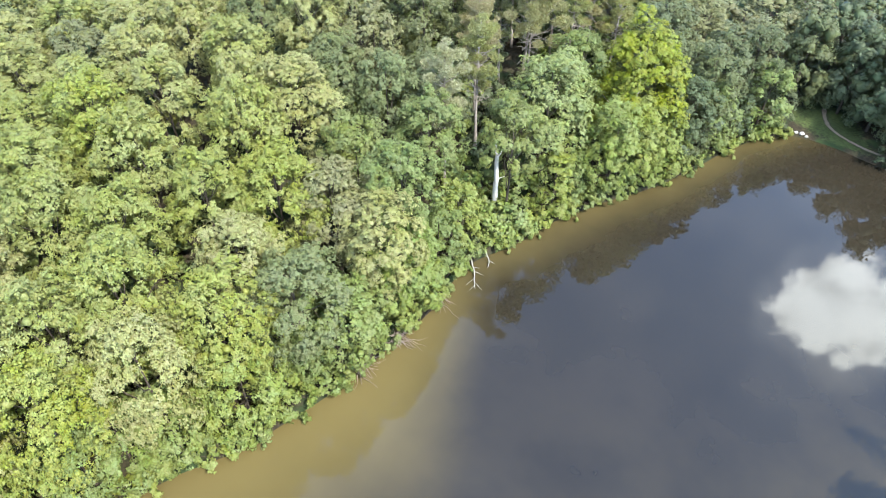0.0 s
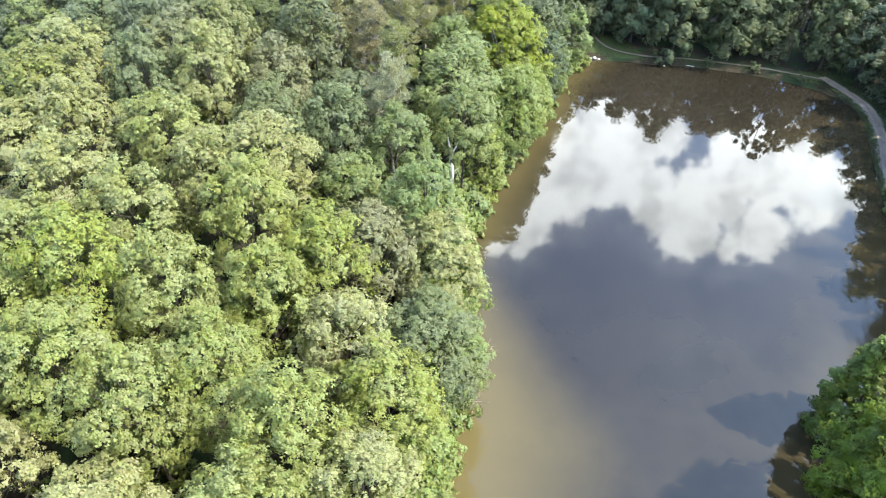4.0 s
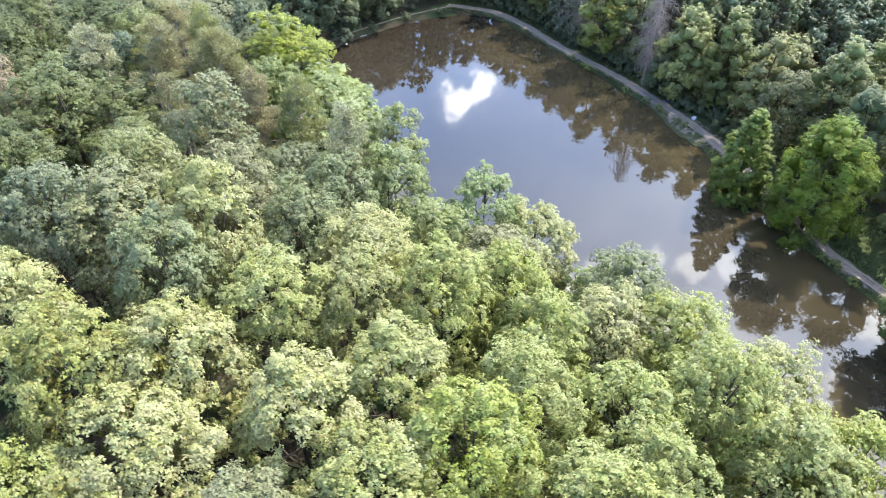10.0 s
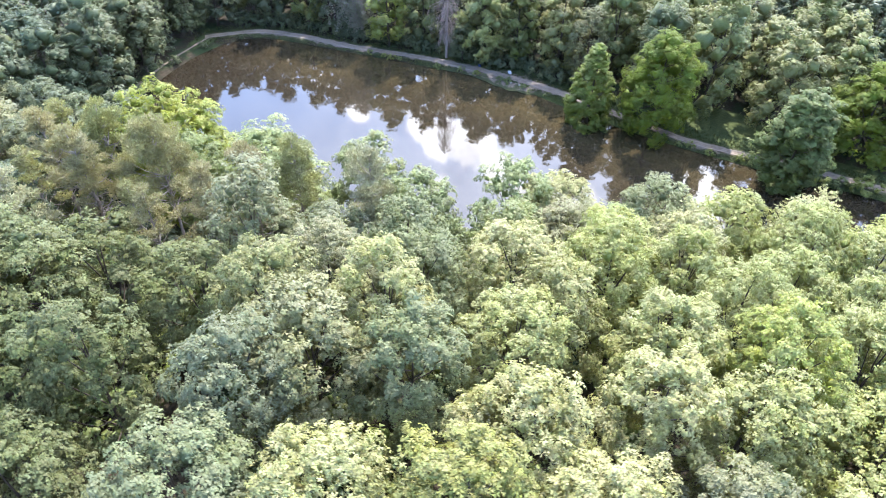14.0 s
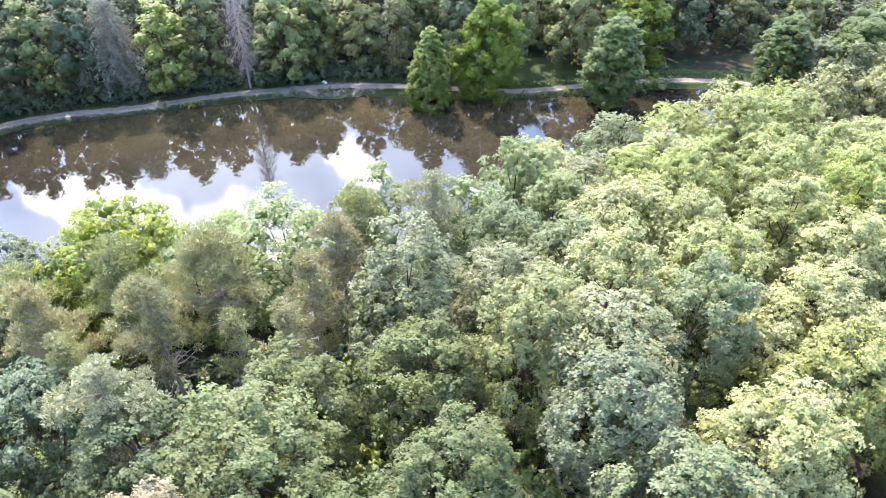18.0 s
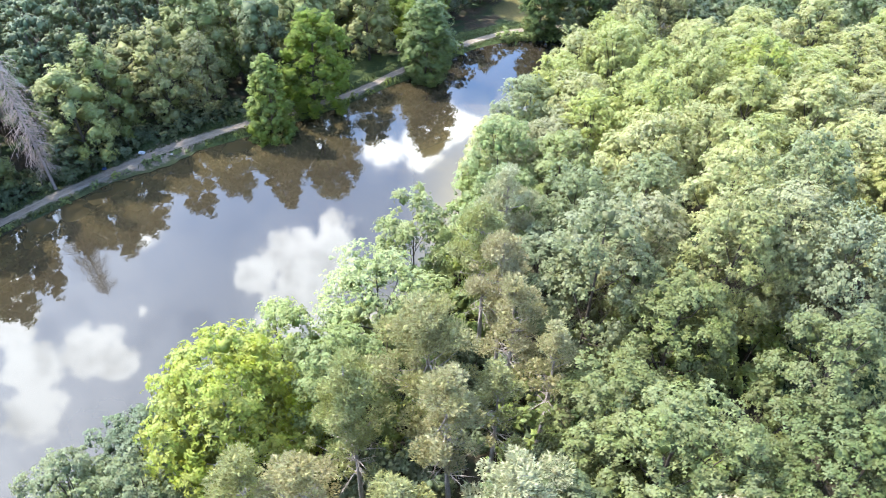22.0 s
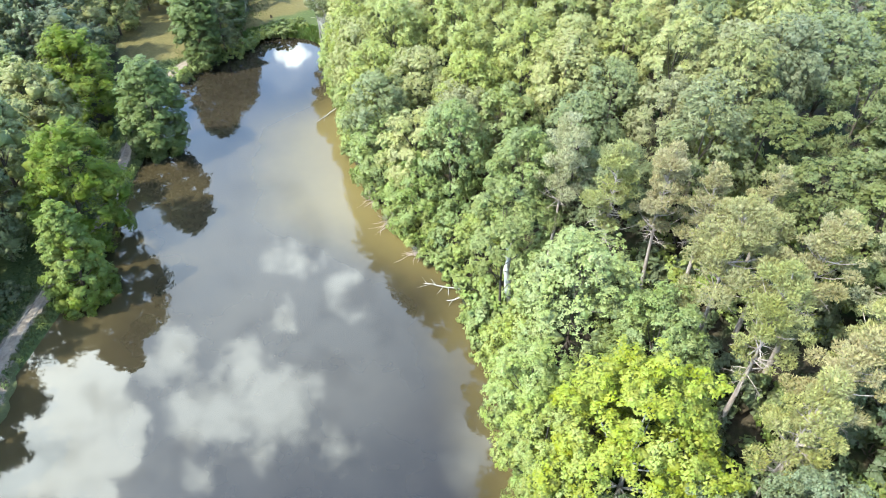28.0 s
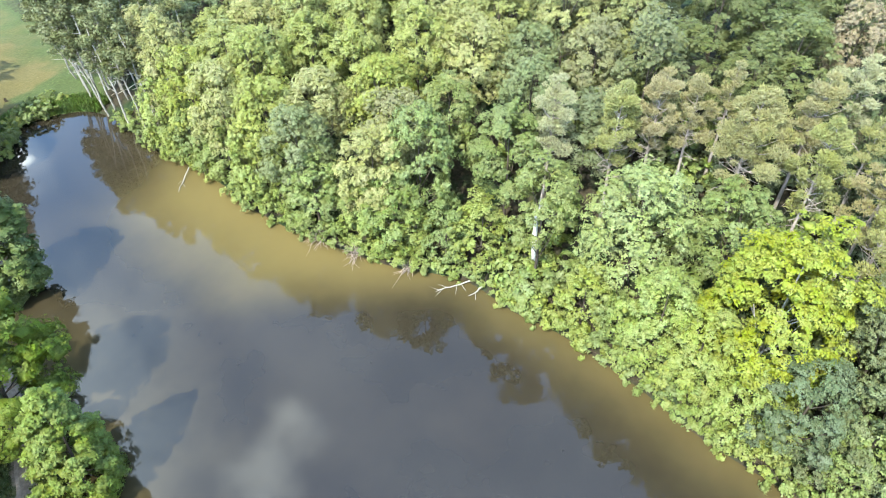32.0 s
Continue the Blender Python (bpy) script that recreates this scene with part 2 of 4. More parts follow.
def ground_material(bare=False):
    """Leaf litter, grass and straw; with bare, trodden dirt that frays into grass towards the edges."""
    m, n = material("track_dirt" if bare else "ground_cover")
    pos = n.add("ShaderNodeNewGeometry").outputs["Position"]
    grass = n.add("ShaderNodeAttribute", attribute_name="grass").outputs["Fac"]
    dry = n.add("ShaderNodeAttribute", attribute_name="dry").outputs["Fac"]
    f = n.noise(pos, 2.2, 7.0, 0.65).outputs["Fac"]
    g = n.noise(pos, 0.16, 4.0, 0.6).outputs["Fac"]
    litter = n.mix(n.ramp(f, 0.35, 0.65), (0.0204, 0.0163, 0.0095), (0.0422, 0.0326, 0.0204))
    moss = n.mix(n.ramp(g, 0.45, 0.62), litter, (0.0218, 0.0340, 0.0122))
    green = n.mix(n.ramp(f, 0.3, 0.7), (0.0306, 0.0422, 0.0136), (0.0578, 0.0714, 0.0231))
    straw = n.mix(n.ramp(f, 0.3, 0.7), (0.066, 0.057, 0.019), (0.102, 0.083, 0.033))
    sward = n.mix(n.ramp(n.math("ADD", n.math("MULTIPLY", dry, 0.75), n.math("MULTIPLY", g, 0.5)), 0.42, 0.8), green, straw)
    edge = n.ramp(n.math("ADD", grass, n.math("MULTIPLY", n.math("SUBTRACT", f, 0.5), 0.5)), 0.4, 0.6)
    col = n.mix(edge, moss, sward)
    if bare:
        rim = n.add("ShaderNodeAttribute", attribute_name="rim").outputs["Fac"]
        fray = n.noise(pos, 0.8, 6.0, 0.65).outputs["Fac"]
        dirt = n.mix(n.ramp(n.math("ADD", n.math("MULTIPLY", f, 0.5), n.math("MULTIPLY", fray, 0.5)), 0.38, 0.62), (0.128, 0.1, 0.074), (0.196, 0.157, 0.122))
        col = n.mix(n.ramp(n.math("ADD", rim, n.math("MULTIPLY", n.math("SUBTRACT", fray, 0.5), 1.6)), 0.42, 0.72), dirt, n.mix(0.5, green, (0.0408, 0.0374, 0.0204)))
    bmp = n.add("ShaderNodeBump", {"Strength": 0.6, "Distance": 0.15, "Height": f})
    p = n.add("ShaderNodeBsdfPrincipled", {"Base Color": col, "Roughness": 0.95, "Specular IOR Level": 0.15, "Normal": bmp.outputs[0]})
    finish(n, p.outputs[0])
    return m


def water_material():
    m, n = material("murky_water")
    pos = n.add("ShaderNodeNewGeometry").outputs["Position"]
    g = n.noise(pos, 0.05, 4.0, 0.6).outputs["Fac"]
    f = n.noise(pos, 0.9, 3.0, 0.5).outputs["Fac"]
    silt = n.add("ShaderNodeAttribute", attribute_name="silt").outputs["Fac"]
    deep = n.mix(n.ramp(g, 0.35, 0.65), (0.0158, 0.0126, 0.0082), (0.0208, 0.0164, 0.0105))
    col = n.mix(n.ramp(n.math("ADD", silt, n.math("MULTIPLY", n.math("SUBTRACT", g, 0.5), 0.35)), 0.05, 1.0), deep, (0.0930, 0.0702, 0.0262))
    bmp = n.add("ShaderNodeBump", {"Strength": 0.006, "Distance": 0.05, "Height": f})
    p = n.add("ShaderNodeBsdfPrincipled", {"Base Color": col, "Roughness": 0.03, "IOR": 1.36, "Specular IOR Level": 0.78, "Normal": bmp.outputs[0]})
    finish(n, p.outputs[0])
    return m


M_GROUND = ground_material()
M_DIRT = ground_material(True)
M_WATER = water_material()


# ---- plan of pond and land ----
def smooth_ring(pts, n=6):
    """A closed Catmull-Rom curve through the points."""
    out, k = [], len(pts)
    for i in range(k):
        a, b, c, d = (np.array(pts[(i + j) % k], float) for j in (-1, 0, 1, 2))
        for s in range(n):
            t = s / n
            out.append(0.5 * (2 * b + (c - a) * t + (2 * a - 5 * b + 4 * c - d) * t * t + (3 * b - 3 * c + d - a) * t ** 3))
    return np.array(out)


def smooth_line(pts, n=8):
    p = [np.array(q, float) for q in pts]
    p = [2 * p[0] - p[1]] + p + [2 * p[-1] - p[-2]]
    out = []
    for i in range(1, len(p) - 2):
        a, b, c, d = p[i - 1:i + 3]
        for s in range(n):
            t = s / n
            out.append(0.5 * (2 * b + (c - a) * t + (2 * a - 5 * b + 4 * c - d) * t * t + (3 * b - 3 * c + d - a) * t ** 3))
    out.append(p[-2])
    return np.array(out)


WEST_SHORE = [(5.5, -92.5), (4.2, -85.6), (5.7, -72.5), (6.0, -60.4), (6.0, -49.3), (7.7, -41), (7.9, -34), (7.7, -26.7), (6.6, -19),
              (4.8, -9), (0.9, 1.6), (2.0, 11.3), (1.8, 18.8), (3.8, 31), (6.6, 41.5), (7.8, 53), (8.7, 66), (13.0, 76.8)]
NORTH_SHORE = [(20.5, 79.8), (28, 80.3), (36.7, 81.8), (50, 82), (60, 80.2), (67.1, 76.8), (71.8, 69.5)]
EAST_SHORE = [(71.0, 51), (69.6, 31), (68.0, 13.7), (64.8, 1), (62.0, -5), (54.8, -21.8), (51, -34), (48.3, -46), (46.4, -53),
              (43.4, -71.5), (37.3, -82.5), (28, -89), (20.5, -94), (17.8, -98.5), (11, -97)]
POND = smooth_ring(WEST_SHORE + NORTH_SHORE + EAST_SHORE, 6)
TRACK = smooth_line([(66, 84), (73.2, 73), (74.0, 61), (72.6, 47), (72.2, 32), (71.4, 22.5), (68.4, 5.5), (65.6, -4.5), (62.4, -13), (57.4, -24),
                     (52.4, -36.5), (50.3, -50), (46.6, -70), (40, -85.5), (30, -97), (22, -112), (18, -140)], 8)
NORTH_PATH = smooth_line([(12, 92), (16.9, 85.2), (25.2, 82.8), (37.4, 84.4), (52, 84.6), (66, 83)], 6)


def edge_distance(x, y, ring, closed=True):
    """Distance from points to a line of points (arrays)."""
    a = ring
    b = np.roll(ring, -1, axis=0) if closed else None
    if not closed:
        a, b = ring[:-1], ring[1:]
    best = np.full(np.shape(x), 1e9)
    for (ax, ay), (bx, by) in zip(a, b):
        dx, dy = bx - ax, by - ay
        t = np.clip(((x - ax) * dx + (y - ay) * dy) / (dx * dx + dy * dy + 1e-9), 0, 1)
        best = np.minimum(best, np.hypot(x - ax - t * dx, y - ay - t * dy))
    return best


def inside(x, y, ring):
    res = np.zeros(np.shape(x), bool)
    for (ax, ay), (bx, by) in zip(ring, np.roll(ring, -1, axis=0)):
        cross = (ay > y) != (by > y)
        res ^= cross & (x < (bx - ax) * (y - ay) / (by - ay + 1e-12) + ax)
    return res


def shore_distance(x, y):
    """Metres from the waterline, positive on land."""
    d = edge_distance(x, y, POND)
    return np.where(inside(x, y, POND), -d, d)


def sstep(v, a, b):
    t = np.clip((v - a) / (b - a), 0, 1)
    return t * t * (3 - 2 * t)


def land(x, y):
    """Height of the ground: the pond's bed, low banks, a wooded slope in the west."""
    x, y = np.asarray(x, float), np.asarray(y, float)
    sd = shore_distance(x, y)
    z = np.where(sd < 0, np.maximum(sd * 0.45, -1.6), np.minimum(sd * 0.55, 0.75))
    hill = np.interp(-x, [-8, 0, 10, 20, 35, 50, 70, 120], [0, 1.0, 4.2, 8.6, 13.4, 15.2, 16.5, 18])
    hill = hill * sstep(y, -125, -80) * sstep(sd, 0, 6) * (1 - 0.25 * sstep(y, 60, 110))
    rise = 3.0 * sstep(x, 76, 120) + 2.0 * sstep(y, 88, 130)
    bumps = 0.25 * np.sin(x * 0.31 + 1.3) * np.sin(y * 0.27) + 0.12 * np.sin(x * 0.83) * np.cos(y * 0.71 + 2)
    return z + hill + rise + bumps * sstep(sd, 1, 8) * (0.3 + 0.7 * (x < 30))


# coarse tables of the plan, to look up single places quickly
TX, TY = np.arange(-100, 121, 1.0), np.arange(-160, 131, 1.0)
_gx, _gy = np.meshgrid(TX, TY)
T_SHORE = shore_distance(_gx, _gy)
T_TRACK = np.minimum(edge_distance(_gx, _gy, TRACK, False), edge_distance(_gx, _gy, NORTH_PATH, False))
T_LAND = land(_gx, _gy)


def look_up(table, x, y):
    i, j = min(max(x + 100, 0), 219.9), min(max(y + 160, 0), 289.9)
    a, b = int(i), int(j)
    u, v = i - a, j - b
    return float((table[b, a] * (1 - u) + table[b, a + 1] * u) * (1 - v) + (table[b + 1, a] * (1 - u) + table[b + 1, a + 1] * u) * v)


def land1(x, y):
    return look_up(T_LAND, x, y)


def mesh_of(name, verts, faces, mats, smooth=False):
    """A mesh from arrays: verts (n, 3), faces (m, 3) or (m, 4)."""
    me = bpy.data.meshes.new(name)
    verts, faces = np.asarray(verts, np.float32), np.asarray(faces, np.int32)
    k = faces.shape[1]
    me.vertices.add(len(verts))
    me.vertices.foreach_set("co", verts.ravel())
    me.loops.add(faces.size)
    me.loops.foreach_set("vertex_index", faces.ravel())
    me.polygons.add(len(faces))
    me.polygons.foreach_set("loop_start", np.arange(0, faces.size, k, dtype=np.int32))
    me.polygons.foreach_set("loop_total", np.full(len(faces), k, np.int32))
    if smooth:
        me.polygons.foreach_set("use_smooth", np.ones(len(faces), bool))
    me.update(calc_edges=True)
    for m in mats:
        me.materials.append(m)
    return me


def part(name, me, parent, label=""):
    ob = new(name, me)
    ob.parent = parent
    return tagged(ob, label)


# ground: one sheet, fine near the pond and coarse out to the horizon
def spread_axis(lo, hi, step):
    mid = list(np.arange(lo, hi + 0.1, step))
    outer = [12, 30, 70, 160, 400, 1000, 2500]
    return np.array([lo - o for o in outer[::-1]] + mid + [hi + o for o in outer])


gx, gy = spread_axis(-90, 110, 1.25), spread_axis(-150, 115, 1.25)
X, Y = np.meshgrid(gx, gy)
Z = land(X, Y)
nx, ny = len(gx), len(gy)
idx = np.arange(nx * ny).reshape(ny, nx)
quads = np.stack([idx[:-1, :-1], idx[:-1, 1:], idx[1:, 1:], idx[1:, :-1]], -1).reshape(-1, 4)
ground_me = mesh_of("ground", np.stack([X, Y, Z], -1).reshape(-1, 3), quads, [M_GROUND], True)
d_track = edge_distance(X, Y, TRACK, False)
d_north = edge_distance(X, Y, NORTH_PATH, False)
wave = 2.5 * np.sin(Y * 0.31) + 1.6 * np.sin(Y * 0.83 + 1.0) + 1.2 * np.sin(X * 0.9 + Y * 0.4)
meadow = sstep(-Y, 88, 98) * sstep(X + wave, -12 + (Y + 95) * 0.2, 6 + (Y + 95) * 0.2) * sstep(-X, -60, -45)
verge = sstep(-d_track, -7, -4.5) * (1 - 0.65 * sstep(Y, 10, 30))
glade = sstep(-np.hypot((X - 58), (Y + 33) * 0.5), -14, -9) + 0.55 * sstep(-np.hypot((X - 16) * 0.8, (Y - 86)), -9, -5)
grassy = np.clip(meadow + verge + glade + 0.45 * sstep(-d_north, -3, -1.5), 0, 1)
dryness = np.clip(meadow * (0.1 + 0.9 * sstep(np.hypot(X - 6, Y + 100) + wave, 5, 14)) * (0.45 + 0.55 * sstep(X + wave, 0, 8)), 0, 1)
for an, av in (("grass", grassy), ("dry", dryness)):
    at = ground_me.attributes.new(an, "FLOAT", "POINT")
    at.data.foreach_set("value", av.ravel().astype(np.float32))
ground = tagged(new("ground", ground_me), "forest floor of leaf litter with grassy banks and a dry meadow", "ground", kind="structure")

# water: a flat sheet that ends under the banks
wx, wy = np.meshgrid(np.arange(-4, 81, 2.0), np.arange(-104, 89, 2.0))
wsd = shore_distance(wx, wy)
wi = np.arange(wx.size).reshape(wx.shape)
wq = np.stack([wi[:-1, :-1], wi[:-1, 1:], wi[1:, 1:], wi[1:, :-1]], -1).reshape(-1, 4)
wq = wq[(wsd.ravel()[wq] < 0.9).any(1)]
used, wq = np.unique(wq, return_inverse=True)
water_me = mesh_of("water", np.stack([wx, wy, wx * 0], -1).reshape(-1, 3)[used], wq.reshape(-1, 4), [M_WATER])
west_d = edge_distance(wx, wy, smooth_line(WEST_SHORE, 6), False)
east_d = edge_distance(wx, wy, smooth_line(EAST_SHORE, 6), False)
sat = water_me.attributes.new("silt", "FLOAT", "POINT")   # stirred-up silt over the shallow western side, sunlit brown painted along the east
plume = 11 + 17 * sstep(-wy, 2, 30)      # the silt spreads further out in the south
silt = np.clip(1 - west_d / plume, 0, 1) * (0.62 + 0.38 * sstep(-wy, -5, 25)) * (0.12 + 0.88 * sstep(wy, -76, -48))
# brown of sunlit water put into the colour towards the eastern bank
silt = np.maximum(silt, 0.34 * np.clip(1.15 - east_d / 30, 0, 1) * sstep(wy, -70, -35))
sat.data.foreach_set("value", silt.ravel()[used].astype(np.float32))
water = tagged(new("water", water_me), "calm murky brown pond water mirroring sky and trees", "water", kind="structure")


# track along the east bank
def ribbon(line, width, lift, mat, name, wob=0.0, seed=3, shift=0.0):
    rr = np.random.RandomState(seed)
    t = np.gradient(line, axis=0)
    t /= np.linalg.norm(t, axis=1)[:, None]
    nn = np.stack([-t[:, 1], t[:, 0]], 1)
    cols = 7
    verts, rim = [], []
    for i, (q, m_) in enumerate(zip(line, nn)):
        w_ = width[i] if np.ndim(width) else width
        for j in range(cols):
            u = (j / (cols - 1) - 0.5) * (w_ + wob * rr.uniform(-1, 1)) + shift
            px, py = q + m_ * u
            verts.append((px, py, 0.0))
            rim.append(abs(2 * j / (cols - 1) - 1))
    verts = np.array(verts)
    verts[:, 2] = np.maximum(land(verts[:, 0], verts[:, 1]), 0.05) + lift
    faces = []
    for i in range(len(line) - 1):
        for j in range(cols - 1):
            a = i * cols + j
            faces.append((a, a + 1, a + cols + 1, a + cols))
    me = mesh_of(name, verts, faces, [mat], True)
    me.attributes.new("rim", "FLOAT", "POINT").data.foreach_set("value", np.array(rim, np.float32))
    return me


track_width = 3.7 + 5.0 * np.exp(-((TRACK[:, 1] - 3) / 7.0) ** 2) + 1.0 * np.exp(-((TRACK[:, 1] - 18) / 9.0) ** 2) - 0.2 * (TRACK[:, 1] < -30)
track = tagged(new("dirt_track", None), "pale trodden dirt track with two wheel ruts along the bank", "track", kind="structure")
part("track_bed", ribbon(TRACK, track_width, 0.05, M_DIRT, "track_bed", 0.9, 4), track)
for side in (-0.7, 0.7):
    part("wheel_rut", ribbon(TRACK, 0.4, 0.075, M_RUT, "wheel_rut", 0.34, 5, side), track, "bare pale wheel rut")
npath = tagged(new("footpath", None), "narrow trodden footpath along the northern bank", "path", kind="structure")
part("path_bed", ribbon(NORTH_PATH, 1.2, 0.06, M_DIRT, "path_bed", 0.4, 6), npath)


# ---- trees ----
def tube(points, radii, sides=6):
    """A tapered tube along points: verts and quads."""
    P = np.array(points, float)
    T = np.gradient(P, axis=0)
    T /= np.linalg.norm(T, axis=1)[:, None] + 1e-9
    ref = np.array([1.0, 0.2, 0.1]) if abs(T[0][0]) < 0.8 else np.array([0.1, 1.0, 0.2])
    A = np.cross(T, ref)
    A /= np.linalg.norm(A, axis=1)[:, None] + 1e-9
    B = np.cross(T, A)
    ang = np.arange(sides) * 2 * np.pi / sides
    r = np.array(radii)[:, None, None]
    V = (P[:, None] + r * (A[:, None] * np.cos(ang)[None, :, None] + B[:, None] * np.sin(ang)[None, :, None])).reshape(-1, 3)
    F = []
    for i in range(len(P) - 1):
        for j in range(sides):
            F.append((i * sides + j, i * sides + (j + 1) % sides, (i + 1) * sides + (j + 1) % sides, (i + 1) * sides + j))
    return V, np.array(F)


def join(pieces):
    V, F, n = [], [], 0
    for v, f in pieces:
        V.append(v)
        F.append(f + n)
        n += len(v)
    return np.concatenate(V), np.concatenate(F)


def unit(v):
    return v / (np.linalg.norm(v, axis=-1, keepdims=True) + 1e-9)


def sprays(P, N, size, rs, slim=0.8, droop=0.12):
    """Small leaf sprays (one pointed blade each) at P facing N."""
    n = len(P)
    t = unit(np.cross(N, rs.normal(size=(n, 3))))
    b = np.cross(N, t)
    L = (size * rs.uniform(0.6, 1.4, n))[:, None]
    W = L * slim * rs.uniform(0.7, 1.25, n)[:, None]
    skew = rs.uniform(-0.3, 0.3, n)[:, None]
    v0 = P - t * L * 0.45 + b * W * 0.5
    v1 = P - t * L * (0.45 + skew) - b * W * 0.5
    v2 = P + t * L * 0.55 - N * L * droop + b * W * skew
    V = np.stack([v0, v1, v2], 1).reshape(-1, 3)
    F = np.arange(n * 3).reshape(n, 3)
    return V, F


def rosettes(P, N, size, rs, blades=3):
    """Leaf clusters at P facing N: a few blades fanned round a twig's end, each cluster one piece."""
    n = len(P)
    t = unit(np.cross(N, rs.normal(size=(n, 3))))
    b = np.cross(N, t)
    V = [P + N * (size * 0.18)]
    for j in range(blades):
        a0 = 2 * np.pi * j / blades + rs.uniform(-0.25, 0.25, n)
        half = rs.uniform(0.36, 0.78, n)
        L = size * rs.uniform(0.65, 1.35, n)
        lift = rs.uniform(-0.4, 0.18, n) * L
        for sgn in (-1, 1):
            a = a0 + sgn * half
            V.append(P + t * (np.cos(a) * L)[:, None] + b * (np.sin(a) * L)[:, None] + N * lift[:, None])
    k = len(V)
    V = np.stack(V, 1).reshape(-1, 3)
    one = np.array([(0, 1 + 2 * j, 2 + 2 * j) for j in range(blades)])
    return V, (one[None] + (np.arange(n) * k)[:, None, None]).reshape(-1, 3)


OCT_V = np.array([(1, 0, 0), (-1, 0, 0), (0, 1, 0), (0, -1, 0), (0, 0, 1), (0, 0, -1)], float)
OCT_F = np.array([(4, 0, 2), (4, 2, 1), (4, 1, 3), (4, 3, 0), (5, 2, 0), (5, 1, 2), (5, 3, 1), (5, 0, 3)])


def tuft_balls(S, sr, rs):
    """The leafy inside of each tuft: a small uneven lump, turned at random."""
    n, k = len(S), len(OCT_V)
    q = np.linalg.qr(rs.normal(size=(n, 3, 3)))[0]
    V = np.einsum("kj,nij->nki", OCT_V, q * np.sign(np.linalg.det(q))[:, None, None]) * rs.uniform(0.7, 1.3, (n, k, 1)) * np.array([1, 1, 0.85])
    V = S[:, None] + V * sr[:, None, None]
    F = OCT_F[None] + (np.arange(n) * k)[:, None, None]
    return V.reshape(-1, 3), F.reshape(-1, 3)


def lobe_crown(rs, r, z0, z1, n_lobes, n_spray, size, shape="round", lobe=0.3, hull=0.72, per=10, loose=0.07):
    """Leaf sprays over the lumps of a crown between heights z0 and z1. Returns verts, faces and the lump centres."""
    h = z1 - z0
    k = np.arange(n_lobes) + 0.5
    u = k / n_lobes
    ang = k * 2.39996 + rs.uniform(0, 6.28)
    if shape == "cone":
        zz = z0 + h * (0.04 + 0.9 * u ** 1.15)
        rad = r * 0.8 * np.clip(1 - u ** 1.8, 0, 1) ** 0.6 * np.clip(0.8 + u, 0, 1) * rs.uniform(0.8, 1.15, n_lobes)
        lr = r * lobe * (1.2 - 0.45 * u)
    elif shape == "tall":
        zz = z0 + h * (0.06 + 0.86 * u)
        rad = r * 0.75 * np.sin(np.pi * np.clip(0.12 + 0.84 * u, 0, 1)) ** 0.6 * rs.uniform(0.7, 1.15, n_lobes)
        lr = r * lobe * rs.uniform(0.8, 1.2, n_lobes)
    else:
        ph = np.arccos(1 - 1.55 * u)
        rad = r * 0.74 * np.sin(np.minimum(ph, np.pi * 0.6)) * rs.uniform(0.86, 1.12, n_lobes)
        zz = z0 + h * 0.36 + h * 0.5 * np.cos(ph) * rs.uniform(0.92, 1.06, n_lobes)
        lr = r * lobe * rs.uniform(0.85, 1.3, n_lobes)
    C = np.stack([rad * np.cos(ang), rad * np.sin(ang), zz], 1) + rs.normal(size=(n_lobes, 3)) * r * loose
    # each lump carries smaller tufts on its outer side
    axis = np.array([0, 0, z0 + h * 0.3])
    d1 = unit(rs.normal(size=(n_lobes, per, 3)) + unit(C - axis)[:, None] * 0.7 + np.array([0, 0, 0.2]))
    S = (C[:, None] + d1 * (lr[:, None] * rs.uniform(0.55, 0.88, (n_lobes, per)))[..., None]).reshape(-1, 3)
    sr = (lr[:, None] * rs.uniform(0.3, 0.52, (n_lobes, per))).ravel()
    P, N = [], []
    need = n_spray // 3
    while need > 0:
        m = int(need * 1.8) + 50
        i = rs.choice(len(S), m, p=sr ** 1.8 / (sr ** 1.8).sum())
        d = unit(unit(rs.normal(size=(m, 3))) + unit(S[i] - axis) * 0.35 + np.array([0, 0, 0.3]))
        p = S[i] + d * (sr[i] * rs.uniform(0.5, 1.2, m))[:, None] * np.array([1, 1, 0.85])
        gap = np.linalg.norm(p[:, None] - S[None], axis=2) / sr[None]
        gap[np.arange(m), i] = 9
        keep = gap.min(1) > 0.45
        p, d = p[keep][:need], d[keep][:need]
        P.append(p)
        N.append(d)
        need -= len(p)
    P, N = np.concatenate(P), np.concatenate(N)
    N = unit(N * 0.5 + unit(P - axis) * 0.45 + np.array([0, 0, 0.3]) + rs.normal(size=N.shape) * 0.26)
    inner = tuft_balls(C, lr * hull * 0.5, rs) if n_spray > 2000 else tuft_balls(S, sr * hull, rs)
    V, F = join([inner, rosettes(P, N, size * 0.95, rs)])
    return V, F, C


